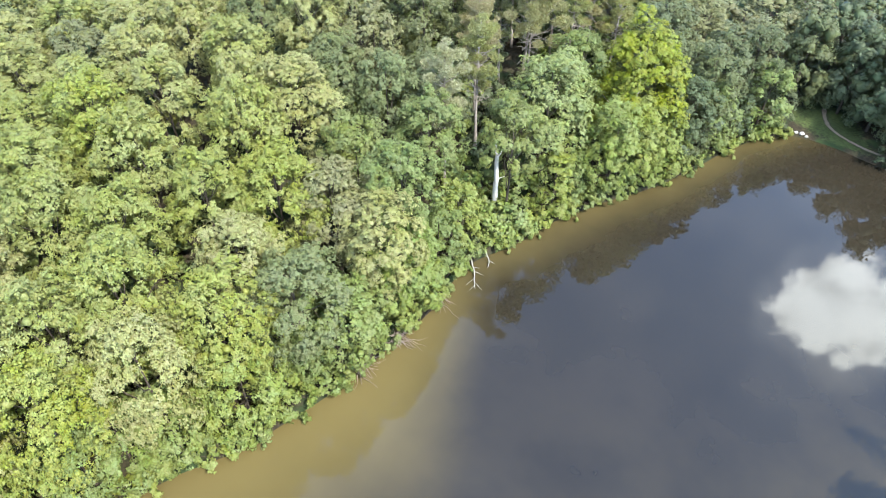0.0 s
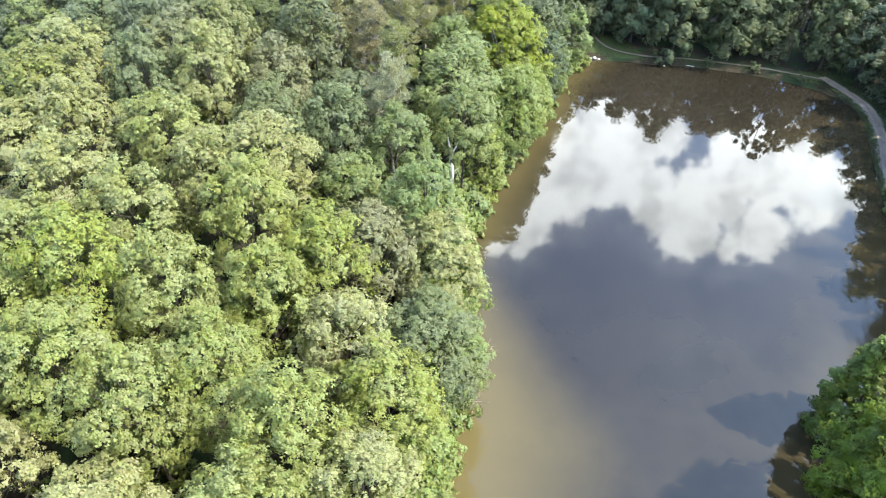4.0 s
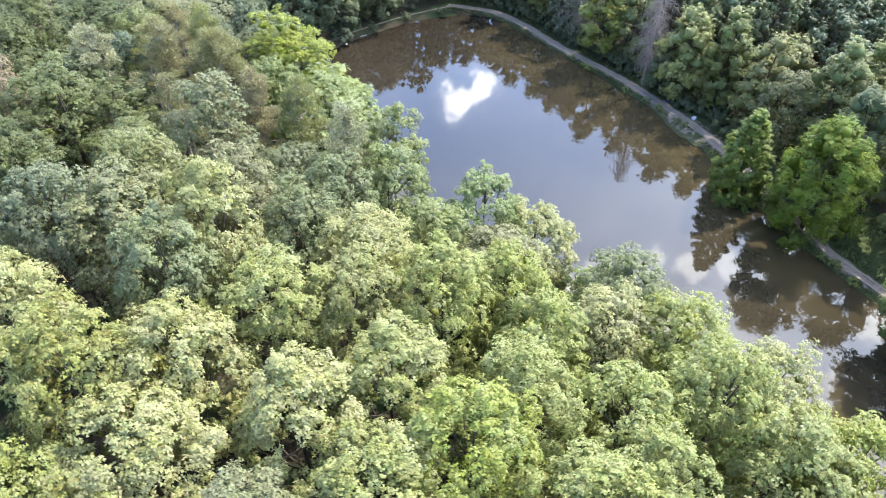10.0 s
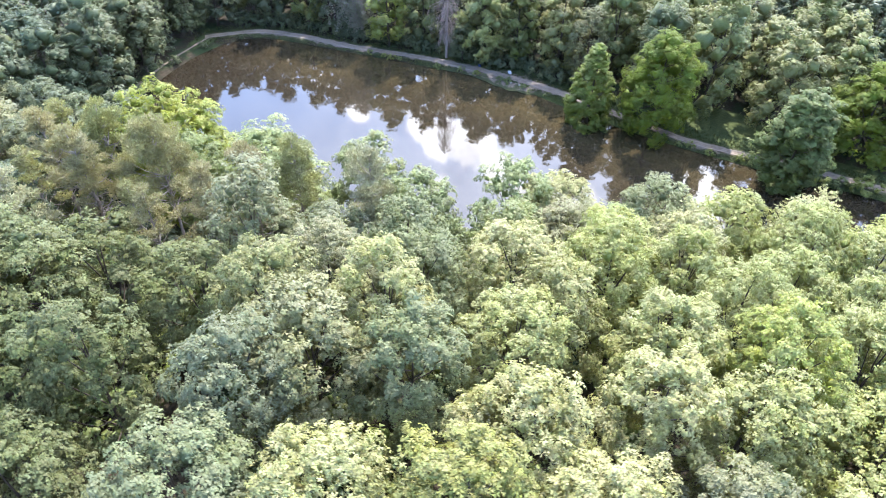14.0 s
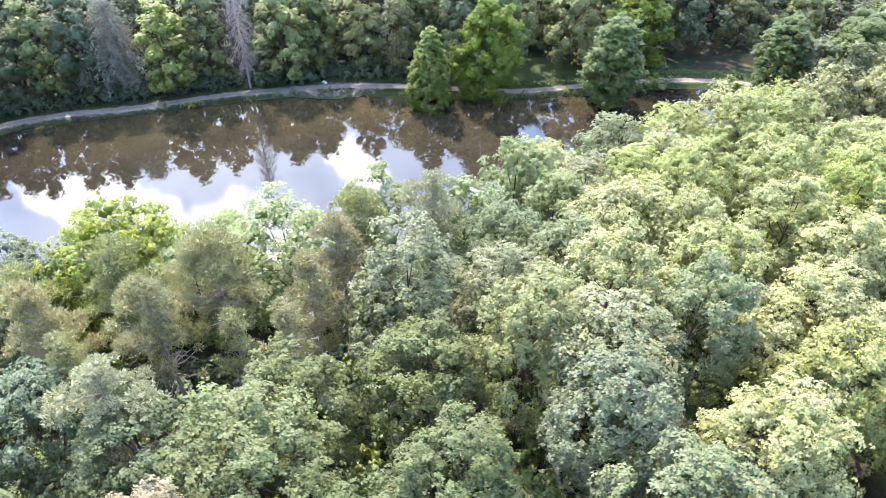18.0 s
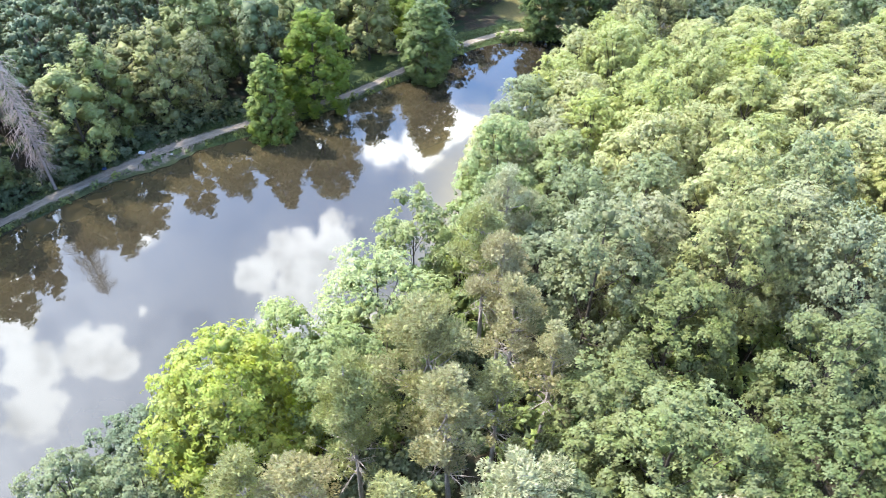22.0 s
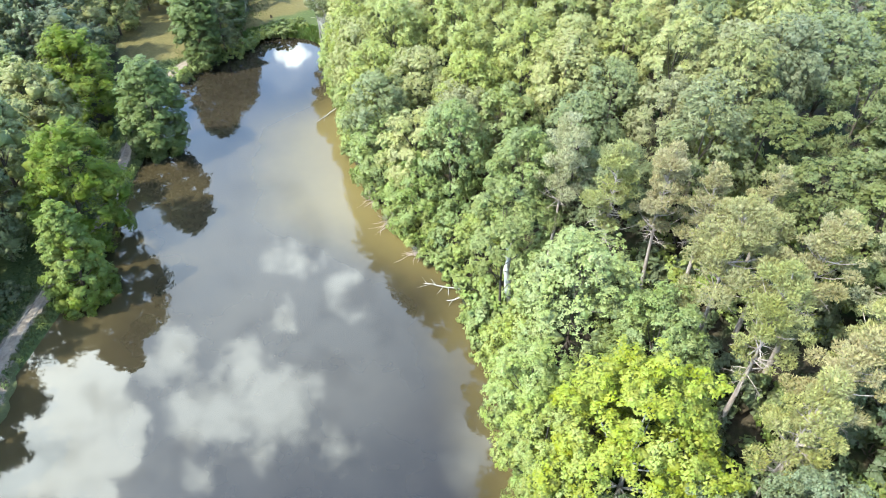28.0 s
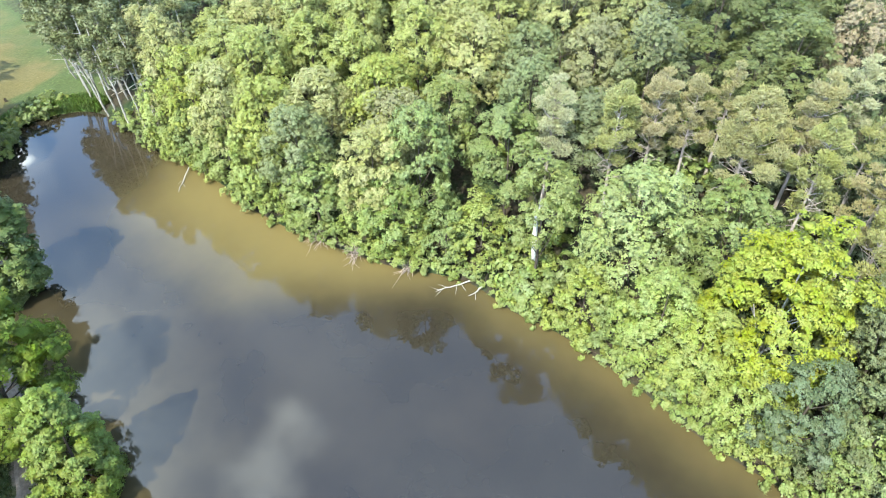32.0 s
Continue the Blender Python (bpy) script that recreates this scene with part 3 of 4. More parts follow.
def wood_of(rs, h, r0, C, sides=8, lean=0.4, top=0.85):
    """Trunk with limbs that reach the lumps of the crown."""
    s = np.linspace(0, 1, 8)
    bend = rs.uniform(-lean, lean, 2)
    P = np.stack([bend[0] * np.sin(s * 2.6), bend[1] * np.sin(s * 2.1), -0.6 + s * (h * top + 0.6)], 1)
    trunk, pieces = tube(P, r0 * (1.25 - 1.1 * s ** 0.8), sides), []
    for c in C[rs.permutation(len(C))[:12]]:
        z = np.clip(c[2] - rs.uniform(0.15, 0.3) * h, h * 0.25, h * top * 0.95)
        k = z / (h * top)
        a = np.array([np.interp(k, s, P[:, 0]), np.interp(k, s, P[:, 1]), z])
        mid = (a + c) / 2 + np.array([0, 0, -0.06 * h]) * rs.uniform(0, 1)
        pieces.append(tube([a, mid, c], [r0 * 0.42 * (1.15 - k), r0 * 0.24, 0.03], 5))
    return trunk, join(pieces)


def broadleaf(seed, h=22.0, r=5.2, low=0.32, n_lobes=34, n_spray=4600, size=0.62, shape="round", leaf=None, bark=None, lobe=0.3, trunk=0.28, hull=0.72, per=10, loose=0.07):
    rs = np.random.RandomState(seed)
    V, F, C = lobe_crown(rs, r, h * low, h, n_lobes, n_spray, size, shape, lobe, hull, per, loose)
    crown = mesh_of("crown", V, F, [leaf], True)
    stem, limbs = wood_of(rs, h, trunk, C)
    return mesh_of("trunk", stem[0], stem[1], [bark or M_BARK], True), crown, mesh_of("limb", limbs[0], limbs[1], [bark or M_BARK], True)


def mesh_copy(me, mat):
    """The same mesh in another material."""
    m2 = me.copy()
    m2.materials.clear()
    m2.materials.append(mat)
    return m2


def recoloured(kinds, mat):
    """The same trees with leaves of another material."""
    return [(t, mesh_copy(c, mat), b) for t, c, b in kinds]


def pine(seed, h=24.0, r=3.1, full=1.0, leaf=None):
    """A tall pine: a bare trunk, pale dead limbs below and a domed crown of flat needle pads."""
    rs = np.random.RandomState(seed)
    s = np.linspace(0, 1, 9)
    bend = rs.uniform(-0.8, 0.8, 2)
    P = np.stack([bend[0] * np.sin(s * 2.4), bend[1] * np.sin(s * 2.0), -0.6 + s * (h * 0.95 + 0.6)], 1)
    trunk = tube(P, 0.3 * (1.2 - 1.08 * s ** 0.9), 8)

    def axis(z):
        return np.array([np.interp(z, P[:, 2], P[:, 0]), np.interp(z, P[:, 2], P[:, 1]), z])

    foot, wood, C, L = 0.56 * h, [], [], []
    n_pads = int(40 * full)
    for i in range(n_pads):
        v = ((i + 0.5) / n_pads) ** 0.9
        ang = i * 2.39996 + rs.uniform(-0.4, 0.4)
        out = r * math.sqrt(max(0.02, 1 - v ** 1.7)) * rs.uniform(0.25, 1.3)
        z = foot + v * (h - foot) * 0.97 + rs.uniform(-0.9, 0.9)
        c = axis(z) + np.array([math.cos(ang) * out, math.sin(ang) * out, 0])
        a = axis(max(z - 0.05 * h - 0.25 * out, foot * 0.8))
        wood.append(tube([a, (a + c) / 2 + np.array([0, 0, -0.1 * out]), c], [0.085, 0.05, 0.02], 4))
        C.append(c)
        L.append(r ** 0.6 * rs.uniform(0.2, 0.7))
    for i in range(22):
        z = rs.uniform(0.4, 0.66) * h
        ang = i * 2.39996
        reach = rs.uniform(1.0, 1.0 + 0.62 * r)
        d = np.array([math.cos(ang), math.sin(ang), rs.uniform(-0.35, 0.25)])
        a = axis(z)
        mid, end = a + d * reach * 0.55 + np.array([0, 0, 0.1]), a + d * reach
        wood.append(tube([a, mid, end], [0.06, 0.04, 0.015], 4))
        for j in range(5):
            b = a + (end - a) * rs.uniform(0.35, 1.0)
            wood.append(tube([b, b + d * 0.3 + rs.normal(size=3) * 0.38], [0.025, 0.008], 3))
    C, L = np.array(C), np.array(L)
    n = int(3900 * r ** 0.95 * full)
    i = rs.choice(len(C), n, p=L ** 2 / (L ** 2).sum())
    q = unit(rs.normal(size=(n, 3)))
    o = C[i] + q * (L[i] * rs.uniform(0.3, 1.0, n) ** 0.6)[:, None] * np.array([1, 1, 0.55])
    d = unit(q * 0.8 + rs.normal(size=(n, 3)) * 0.45 + np.array([0, 0, 0.55]))
    side = unit(np.cross(d, rs.normal(size=(n, 3)))) * rs.uniform(0.045, 0.085, n)[:, None]
    V = np.stack([o + side, o - side, o + d * rs.uniform(0.2, 0.4, n)[:, None]], 1).reshape(-1, 3)
    V, F = join([tuft_balls(C, L * 0.34, rs), (V, np.arange(n * 3).reshape(n, 3))])
    wv, wf = join(wood)
    return mesh_of("trunk", trunk[0], trunk[1], [M_PINEBARK], True), mesh_of("crown", V, F, [leaf or M_PINE]), mesh_of("limb", wv, wf, [M_PINEBARK], True)


def place(name, meshes, x, y, h_now, h_base, wide, turn, label, group="", lean=(0, 0), z=None):
    """A tree at (x, y) whose height is h_now, from meshes built h_base tall; wide scales the crown."""
    e = new(name)
    zz = land1(x, y) if z is None else z
    e.matrix_basis = pose(x, y, zz, lean[0], lean[1], turn) @ Matrix.Diagonal((wide, wide, h_now / h_base, 1))
    stem = part("trunk", meshes[0], e)
    part("crown", meshes[1], e)
    if meshes[2] is not None:
        part("limb", meshes[2], stem)
    return tagged(e, label, "tree", group)


OAKS = [broadleaf(11 + i, 22, 5.7, 0.3 + 0.03 * (i % 3), 30 + 3 * (i % 4), 12600, 0.275, leaf=M_OAK, lobe=0.27 + 0.03 * (i % 2), per=11) for i in range(6)]
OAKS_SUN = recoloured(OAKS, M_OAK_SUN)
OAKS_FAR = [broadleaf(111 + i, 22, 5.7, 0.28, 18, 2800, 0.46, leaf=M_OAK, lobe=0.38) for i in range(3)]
OAKS_SHADED = recoloured(OAKS[:4], M_SLOPE_SHADE)
OAKS_PALE = recoloured(OAKS_FAR, M_FARPALE)
DARKS = [broadleaf(31 + i, 22, 5.6, 0.24, 34, 12000, 0.275, leaf=M_BLUE, lobe=0.28, per=9) for i in range(3)]
TALLS = [broadleaf(41 + i, 22, 4.8, 0.04, 34, 6600, 0.34, "tall", leaf=(M_SHADE_SIDE, M_SHADE_SIDE, M_BLUE)[i], lobe=0.38, per=9, hull=1.5) for i in range(3)]
EASTS = [broadleaf(51 + i, 20, 5.3, 0.06, 26, 6600, 0.34, leaf=M_SHADE_SIDE, lobe=0.38, per=9, hull=1.5) for i in range(4)]
PLAIN = [broadleaf(151 + i, 20, 5.4, 0.08, 16, 900, 0.52, leaf=M_DARK_SHADE, lobe=0.42, per=8) for i in range(3)]
BANKS = [broadleaf(61 + i, 16, 4.6, 0.04, 26, 5200, 0.33, leaf=M_BANK, trunk=0.2, lobe=0.34) for i in range(4)]
CONES = [broadleaf(71 + i, 18, 3.9, 0.0, 110, 14400, 0.28, "cone", leaf=M_FRESH, trunk=0.2, lobe=0.24, per=7, hull=1.5, loose=0.04) for i in range(2)]
COLUMNS = [broadleaf(75 + i, 18, 4.3, 0.0, 80, 13500, 0.3, "tall", leaf=M_COLUMN, trunk=0.2, lobe=0.3, per=8, hull=1.5, loose=0.04) for i in range(2)]
LIMES = [broadleaf(81, 24, 7.8, 0.12, 80, 20000, 0.32, leaf=M_LIME, bark=M_PALEBARK, lobe=0.22, hull=0.8, per=8, loose=0.07)]
TEALS = [broadleaf(83, 26, 7.8, 0.16, 46, 15000, 0.29, leaf=M_TEAL, lobe=0.27)]
FRESH = [broadleaf(84, 22, 6.4, 0.0, 64, 16500, 0.3, leaf=M_LIGHT, lobe=0.27, hull=1.4, per=9, loose=0.1), broadleaf(85, 24, 6.8, 0.12, 44, 15000, 0.28, leaf=M_PALE, lobe=0.26)]
GREYS = [broadleaf(86, 22, 5.6, 0.12, 36, 11000, 0.28, "tall", leaf=M_GREYGREEN, lobe=0.32, per=12)]
SPARSE = [broadleaf(87, 24, 5.2, 0.42, 22, 7500, 0.3, leaf=M_BLUE, lobe=0.3, per=8, loose=0.1, trunk=0.22)]
RUST = recoloured(OAKS[2:3], M_RUST)
YELLOW = recoloured(OAKS[3:4], M_YELLOW)
PINES = [pine(91, 24, 3.2), pine(92, 24, 2.9, 0.9), pine(93, 24, 2.4, 0.55), pine(94, 24, 5.0, 1.3), pine(95, 24, 3.6, 1.0, M_PALEPINE)]

IVY = recoloured(TALLS[:1], M_OAK_SUN)
NORTHS_FAR = recoloured(OAKS_FAR[:2], M_DARK_SHADE)
NORTH_BANKS = recoloured(BANKS[:2], M_DARK_SHADE)
# the hornbeams again, their sunlit look put into brighter bank leaves
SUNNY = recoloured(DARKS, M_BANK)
DARKS_SHADED = recoloured(DARKS, M_SLOPE_SHADE)
# eastern trees and hornbeams again, in the shade-darkened greens
NORTHS = recoloured(EASTS + DARKS[:2], M_DARK_SHADE)

rnd = random.Random(7)
taken = [(73.2, 22.0, 3.6), (79.4, 47.6, 5.0), (-39.4, 31.2, 6.4), (-1.4, 42.8, 6.6), (-5.6, 23.4, 7.0), (-26.3, 15.0, 5.0), (-2.0, 12.2, 4.0), (-45.6, 37.4, 4.5), (2.4, -55.4, 5.0)]          # (x, y, radius) of trees that stand already

# wooded slope: (x, y, height of the crown's top above the water)
SLOPE_A = [(-26.4, -17.4, 32.3), (-39.8, -7.4, 37.6), (-33.6, -2.4, 37.4), (-9.8, -22.0, 27.3), (-20.7, -34.6, 32.4), (-28.4, -37.2, 35.3),
           (-37.2, -26.8, 35.0), (-13.4, -40.8, 29.0), (-4.0, -31.0, 25.3), (-3.6, -44.4, 28.6), (-25.1, -45.8, 32.5), (-46.0, 4.8, 38.8),
           (-36.8, 7.2, 37.8), (-49.4, -14.3, 37.4), (-48.1, -23.5, 35.0), (-52.5, -4.6, 37.0), (-36.0, -35.0, 33.4)]
SLOPE_B = [(-47.2, 17.8, 37.8), (-34.4, 39.4, 33.0), (-17.8, 0.8, 30.6), (-6.6, -16.2, 25.0),
           (-21.7, -12.0, 32.5), (-27.8, 5.6, 33.0), (-19.0, -21.4, 32.6), (4.0, -28.0, 23.0), (2.6, -36.4, 25.0), (3.4, -46.0, 25.6), (0.6, -63.0, 27.0), (-1.6, -72.0, 27.0), (-44.6, -33.0, 34.0), (2.0, -14.4, 23.0),
           (-34.8, 16.0, 34.2), (-17.2, -46.8, 31.0), (-34.0, 27.4, 32.8), (-11.0, -9.6, 27.4), (-2.0, -8.4, 28.0), (-33.0, -14.2, 34.4)]
SLOPE_C = [(-29.0, -27.6, 33.6), (-4.0, -52.0, 27.0), (-13.0, -30.0, 28.6),
           (-24.6, -3.6, 32.0), (-40.6, 1.4, 36.8), (-43.0, -17.4, 36.0), (-9.0, 2.4, 26.8), (3.0, 31.6, 21.0), (3.6, 37.4, 19.0), (5.0, 49.4, 20.0), (-3.0, 53.0, 24.0),
           (3.4, 56.5, 23.0), (-11.0, 55.0, 27.0), (-27.0, 48.0, 31.0), (1.0, 64.0, 23.0), (4.0, 71.5, 23.0), (-9.0, 60.5, 26.0)]
for lst in (SLOPE_A, SLOPE_B, SLOPE_C):
    for (x, y, top) in lst:
        near = x > -8
        # north-western part, where shade is put into darker leaf colours
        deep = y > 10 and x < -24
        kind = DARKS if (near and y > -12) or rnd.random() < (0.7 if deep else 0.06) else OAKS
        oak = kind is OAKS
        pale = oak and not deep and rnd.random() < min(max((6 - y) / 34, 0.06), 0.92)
        me = (OAKS_SUN if pale else NORTHS[4:] if y > 44 else SUNNY if kind is DARKS and near and y < 40 else DARKS_SHADED if deep else kind)[rnd.randrange(2 if y > 44 and not pale else 3 if deep else len(kind))]
        h = top - land1(x, y)
        wide = rnd.uniform(0.84, 1.04)
        place("oak_tree" if kind is OAKS else "hornbeam_tree", me, x, y, h, 22, wide, rnd.uniform(0, 360),
              ("broad-crowned pale yellowish-green oak in dense leaf on the slope" if pale else "broad-crowned green oak in dense summer leaf on the slope") if oak else "leafy green tree above the water's edge" if near and y < 40 else "dark bluish-green leafy tree on the slope",
              "trees of the wooded slope")
        taken.append((x, y, 5.0 * wide))

# pines in their own stand
for (x, y, top, k) in [(-14.2, 16.4, 31.3, 0), (-18.7, 19.8, 32.3, 0), (-21.6, 23.9, 31.0, 1), (-27.3, 26.3, 31.8, 2), (-18.3, 31.6, 33.6, 3), (-24.2, 37.0, 34.4, 0),
                       (-15.8, 40.2, 33.0, 0), (-31.2, 40.6, 34.4, 4), (-24.4, 44.6, 31.0, 2), (-18.6, 47.0, 31.6, 1), (-13.2, 48.6, 30.0, 1), (-11.4, 7.2, 30.6, 4), (-24.6, 31.0, 29.4, 2)]:
    h = top - land1(x, y)
    place("pine_tree", PINES[k], x, y, h, 24, rnd.uniform(0.9, 1.1), rnd.uniform(0, 360),
          "pale grey-green pine with a broad crown" if k == 4 else "half-dead thin-crowned pine with bare pale limbs" if k == 2 else "olive-yellow pine with a bare trunk and dead lower limbs", "pines in the stand")
    taken.append((x, y, 3.0))

# the bright one among them
place("lime_tree", LIMES[0], -2.4, 42.8, 29.4 - land1(-2.4, 42.8), 24, 1.15, 40, "bright yellow-green leafy tree at the water's edge")
place("poplar_tree", TEALS[0], -6.0, 24.2, 28.0 - land1(-6.0, 24.2), 26, 1.0, 130, "large bluish-green leafy tree behind the bare snag")
place("alder_tree", SPARSE[0], -2.0, 12.2, 26.0 - land1(-2.0, 12.2), 24, 1.0, 200, "thin-crowned green tree with a bare dark trunk beside the snag")
place("maple_tree", FRESH[1], -39.4, 31.2, 37.0 - land1(-39.4, 31.2), 24, 1.05, 75, "broad pale-green leafy tree on the slope")
place("oak_tree", YELLOW[0], 2.4, -55.4, 25.0 - land1(2.4, -55.4), 22, 0.95, 110, "bright yellowish oak at the southern end of the bank")
place("oak_tree", RUST[0], -45.6, 37.4, 37.6 - land1(-45.6, 37.4), 22, 0.7, 15, "dying oak with faded russet-pink leaves on the slope")
place("willow_tree", GREYS[0], -26.3, 15.0, 36.8 - land1(-26.3, 15.0), 22, 1.05, 20, "tall grey-green tree towering beside the pines")

# east bank
for (x, y, top, kind, k, wide, nm, lab) in [
        (55.2, -14.5, 19.0, CONES, 0, 1.28, "hornbeam_tree", "dense cone-shaped fresh-green tree on the bank"),
        (43.8, -52.2, 20.5, COLUMNS, 1, 1.45, "hornbeam_tree", "tall cone-shaped green tree leaning over the water"),
        (55.4, -27.6, 24.6, FRESH, 0, 1.15, "maple_tree", "large light-green tree overhanging the track"),
        (32.4, -87.6, 20.0, COLUMNS, 0, 1.3, "hornbeam_tree", "dark green drooping tree leaning over the pond's corner"),
        (27.4, -92.2, 17.0, NORTHS, 3, 0.85, "beech_tree", "rounded dark green tree at the pond's corner"),
        (25.5, -102.0, 20.0, COLUMNS, 1, 1.35, "hornbeam_tree", "green cone-shaped tree beside the meadow"),
        (33.0, -106.5, 19.0, COLUMNS, 0, 1.25, "hornbeam_tree", "green cone-shaped tree beside the meadow"),
        (27.0, -117.0, 16.0, NORTHS, 2, 0.9, "beech_tree", "leafy tree beside the meadow"),
        (36.0, -119.5, 18.0, EASTS, 2, 1.0, "beech_tree", "leafy tree beside the meadow"),
        (45.0, -126.0, 18.0, GREYS, 0, 1.0, "willow_tree", "grey-green tree beyond the dry meadow"),
        (57.0, -98.0, 19.0, EASTS, 1, 1.0, "beech_tree", "leafy tree beyond the dry meadow"),
        (52.0, -112.0, 18.0, EASTS, 0, 1.0, "beech_tree", "leafy tree beyond the dry meadow"),
        (58.0, -80.0, 20.0, NORTHS, 1, 1.0, "beech_tree", "dark leafy tree beside the track"),
        (60.0, -52.0, 24.0, EASTS, 0, 1.15, "spruce_tree", "dark drooping tree behind the grass verge"),
        (65.0, -37.5, 28.0, EASTS, 1, 1.2, "beech_tree", "dark green tree behind the grass verge"),
        (55.5, -66.0, 23.5, FRESH, 0, 1.15, "oak_tree", "yellowish green tree behind the track"),
        (75.0, -17.0, 26.5, TALLS, 0, 1.1, "beech_tree", "tall dark green tree of the eastern wood"),
        (66.5, -26.5, 25.0, EASTS, 3, 1.05, "beech_tree", "dark green tree of the eastern wood"),
        (73.4, -5.0, 23.4, TALLS, 1, 1.0, "alder_tree", "tall green tree beside the trodden clearing"),
        (69.6, -11.4, 19.5, GREYS, 0, 0.8, "willow_tree", "grey-green tree of the eastern wood"),
        (76.6, 5.6, 23.6, TALLS, 2, 1.0, "alder_tree", "tall dark leafy tree beside the track"),
        (73.6, 18.0, 10.5, NORTHS, 3, 0.62, "hazel_tree", "low dark bushy tree at the edge of the track"),
        (74.6, 13.6, 22.5, EASTS, 0, 1.1, "beech_tree", "leafy tree beside the track"),
        (75.8, 37.6, 22.6, IVY, 0, 1.15, "oak_tree", "ivy-clad yellowish green tree beside the track"),
        (79.0, 29.4, 24.0, TALLS, 1, 1.0, "oak_tree", "leafy tree beside the track"),
        (81.0, 54.4, 24.0, NORTHS, 1, 1.0, "beech_tree", "dark leafy tree beside the track"),
        (81.0, 62.0, 24.0, TALLS, 2, 1.0, "beech_tree", "dark leafy tree beside the track"),
        (80.4, 72.0, 24.0, NORTHS, 2, 1.0, "beech_tree", "dark leafy tree at the pond's corner")]:
    hb = {id(CONES): 18, id(COLUMNS): 18, id(FRESH): 22, id(EASTS): 20, id(NORTHS): 20, id(TALLS): 22, id(IVY): 22, id(GREYS): 22}[id(kind)]
    tip = {19.0: -6, 24.6: -10, 20.5: -6}.get(top, 0)      # some lean out over the water
    place(nm, kind[k], x, y, top - land1(x, y), hb, wide, 0 if tip else rnd.uniform(0, 360), lab, "trees of the eastern bank", (0, tip))
    taken.append((x, y, 4.2 * wide))


# the rest of the woods, filled in between
def fill(n, box, gap, test, kinds, base, tops, nm, label, group, wide=(0.9, 1.15)):
    made = 0
    for _ in range(n):
        x, y = rnd.uniform(box[0], box[1]), rnd.uniform(box[2], box[3])
        if not test(x, y) or any((x - a) ** 2 + (y - b) ** 2 < (gap * 0.5 + c * 0.75) ** 2 for a, b, c in taken):
            continue
        k = rnd.uniform(*wide)
        h = rnd.uniform(*tops)
        place(nm, kinds[rnd.randrange(len(kinds))], x, y, h, base, k, rnd.uniform(0, 360), label, group)
        taken.append((x, y, gap * 0.5 * k))
        made += 1
    return made


def sd1(x, y):
    return look_up(T_SHORE, x, y)


def td1(x, y):
    return look_up(T_TRACK, x, y)


def stand(x, y):
    return math.hypot(x + 30.5, y - 20.5) < 5.5 or -34 < x < -11 and 17 < y < 50


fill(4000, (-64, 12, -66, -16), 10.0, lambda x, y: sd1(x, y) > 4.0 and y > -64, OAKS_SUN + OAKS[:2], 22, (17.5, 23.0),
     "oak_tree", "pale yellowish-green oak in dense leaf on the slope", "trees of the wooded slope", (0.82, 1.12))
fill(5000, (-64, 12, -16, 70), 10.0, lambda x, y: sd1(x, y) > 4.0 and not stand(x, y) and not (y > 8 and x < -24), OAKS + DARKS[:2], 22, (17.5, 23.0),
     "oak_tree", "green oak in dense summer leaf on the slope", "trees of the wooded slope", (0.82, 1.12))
# oaks in the shade-darkened leaf tones on the north-western slope
fill(4000, (-64, -24, 8, 70), 10.0, lambda x, y: not stand(x, y), OAKS_SHADED + DARKS_SHADED[:2], 22, (17.5, 23.0),
     "oak_tree", "deep green oak in dense summer leaf, darkened for the shaded slope", "trees of the wooded slope", (0.82, 1.12))
fill(300, (-34, -11, 17, 50), 6.5, lambda x, y: math.hypot(x + 29, y - 20) > 4, BANKS + NORTH_BANKS, 16, (5, 8.5),
     "alder_tree", "low bushy green tree under the pines", "low trees under the pines", (0.6, 0.8))
fill(3000, (-72, 2, -140, -38), 9.0, lambda x, y: sd1(x, y) > 4.0 and not (y < -64 and x > -11 + 0.12 * (y + 95)), OAKS_PALE, 22, (18, 23),
     "oak_tree", "pale yellowish-green oak in leaf further along the slope", "trees of the wooded slope", (0.85, 1.08))
fill(6000, (-76, 2, -140, 100), 9.0, lambda x, y: sd1(x, y) > 4.0 and not stand(x, y) and not (y < -64 and x > -11 + 0.12 * (y + 95)), OAKS_FAR + NORTHS_FAR, 22, (18, 23),
     "oak_tree", "green oak in dense leaf further up the slope", "trees of the wooded slope", (0.85, 1.08))
fill(900, (14, 72, -160, -122), 9.5, lambda x, y: x > 16 - (y + 122) * 0.2, PLAIN, 20, (16, 21),
     "beech_tree", "leafy tree behind the dry meadow", "trees behind the meadow")
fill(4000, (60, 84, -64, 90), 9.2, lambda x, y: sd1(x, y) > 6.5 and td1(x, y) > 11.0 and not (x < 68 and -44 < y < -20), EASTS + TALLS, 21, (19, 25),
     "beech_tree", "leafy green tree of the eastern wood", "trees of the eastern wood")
# Dark-leaved backing trees; the eastmost, out of view, keep sun off the floor.
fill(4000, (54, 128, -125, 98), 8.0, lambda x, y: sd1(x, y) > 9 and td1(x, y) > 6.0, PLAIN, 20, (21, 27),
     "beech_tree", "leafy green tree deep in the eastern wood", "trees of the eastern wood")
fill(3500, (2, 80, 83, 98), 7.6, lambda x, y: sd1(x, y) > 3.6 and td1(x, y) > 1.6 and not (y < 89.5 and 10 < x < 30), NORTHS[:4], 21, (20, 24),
     "beech_tree", "leafy green tree of the northern wood, darkened as in shade", "trees of the northern wood")
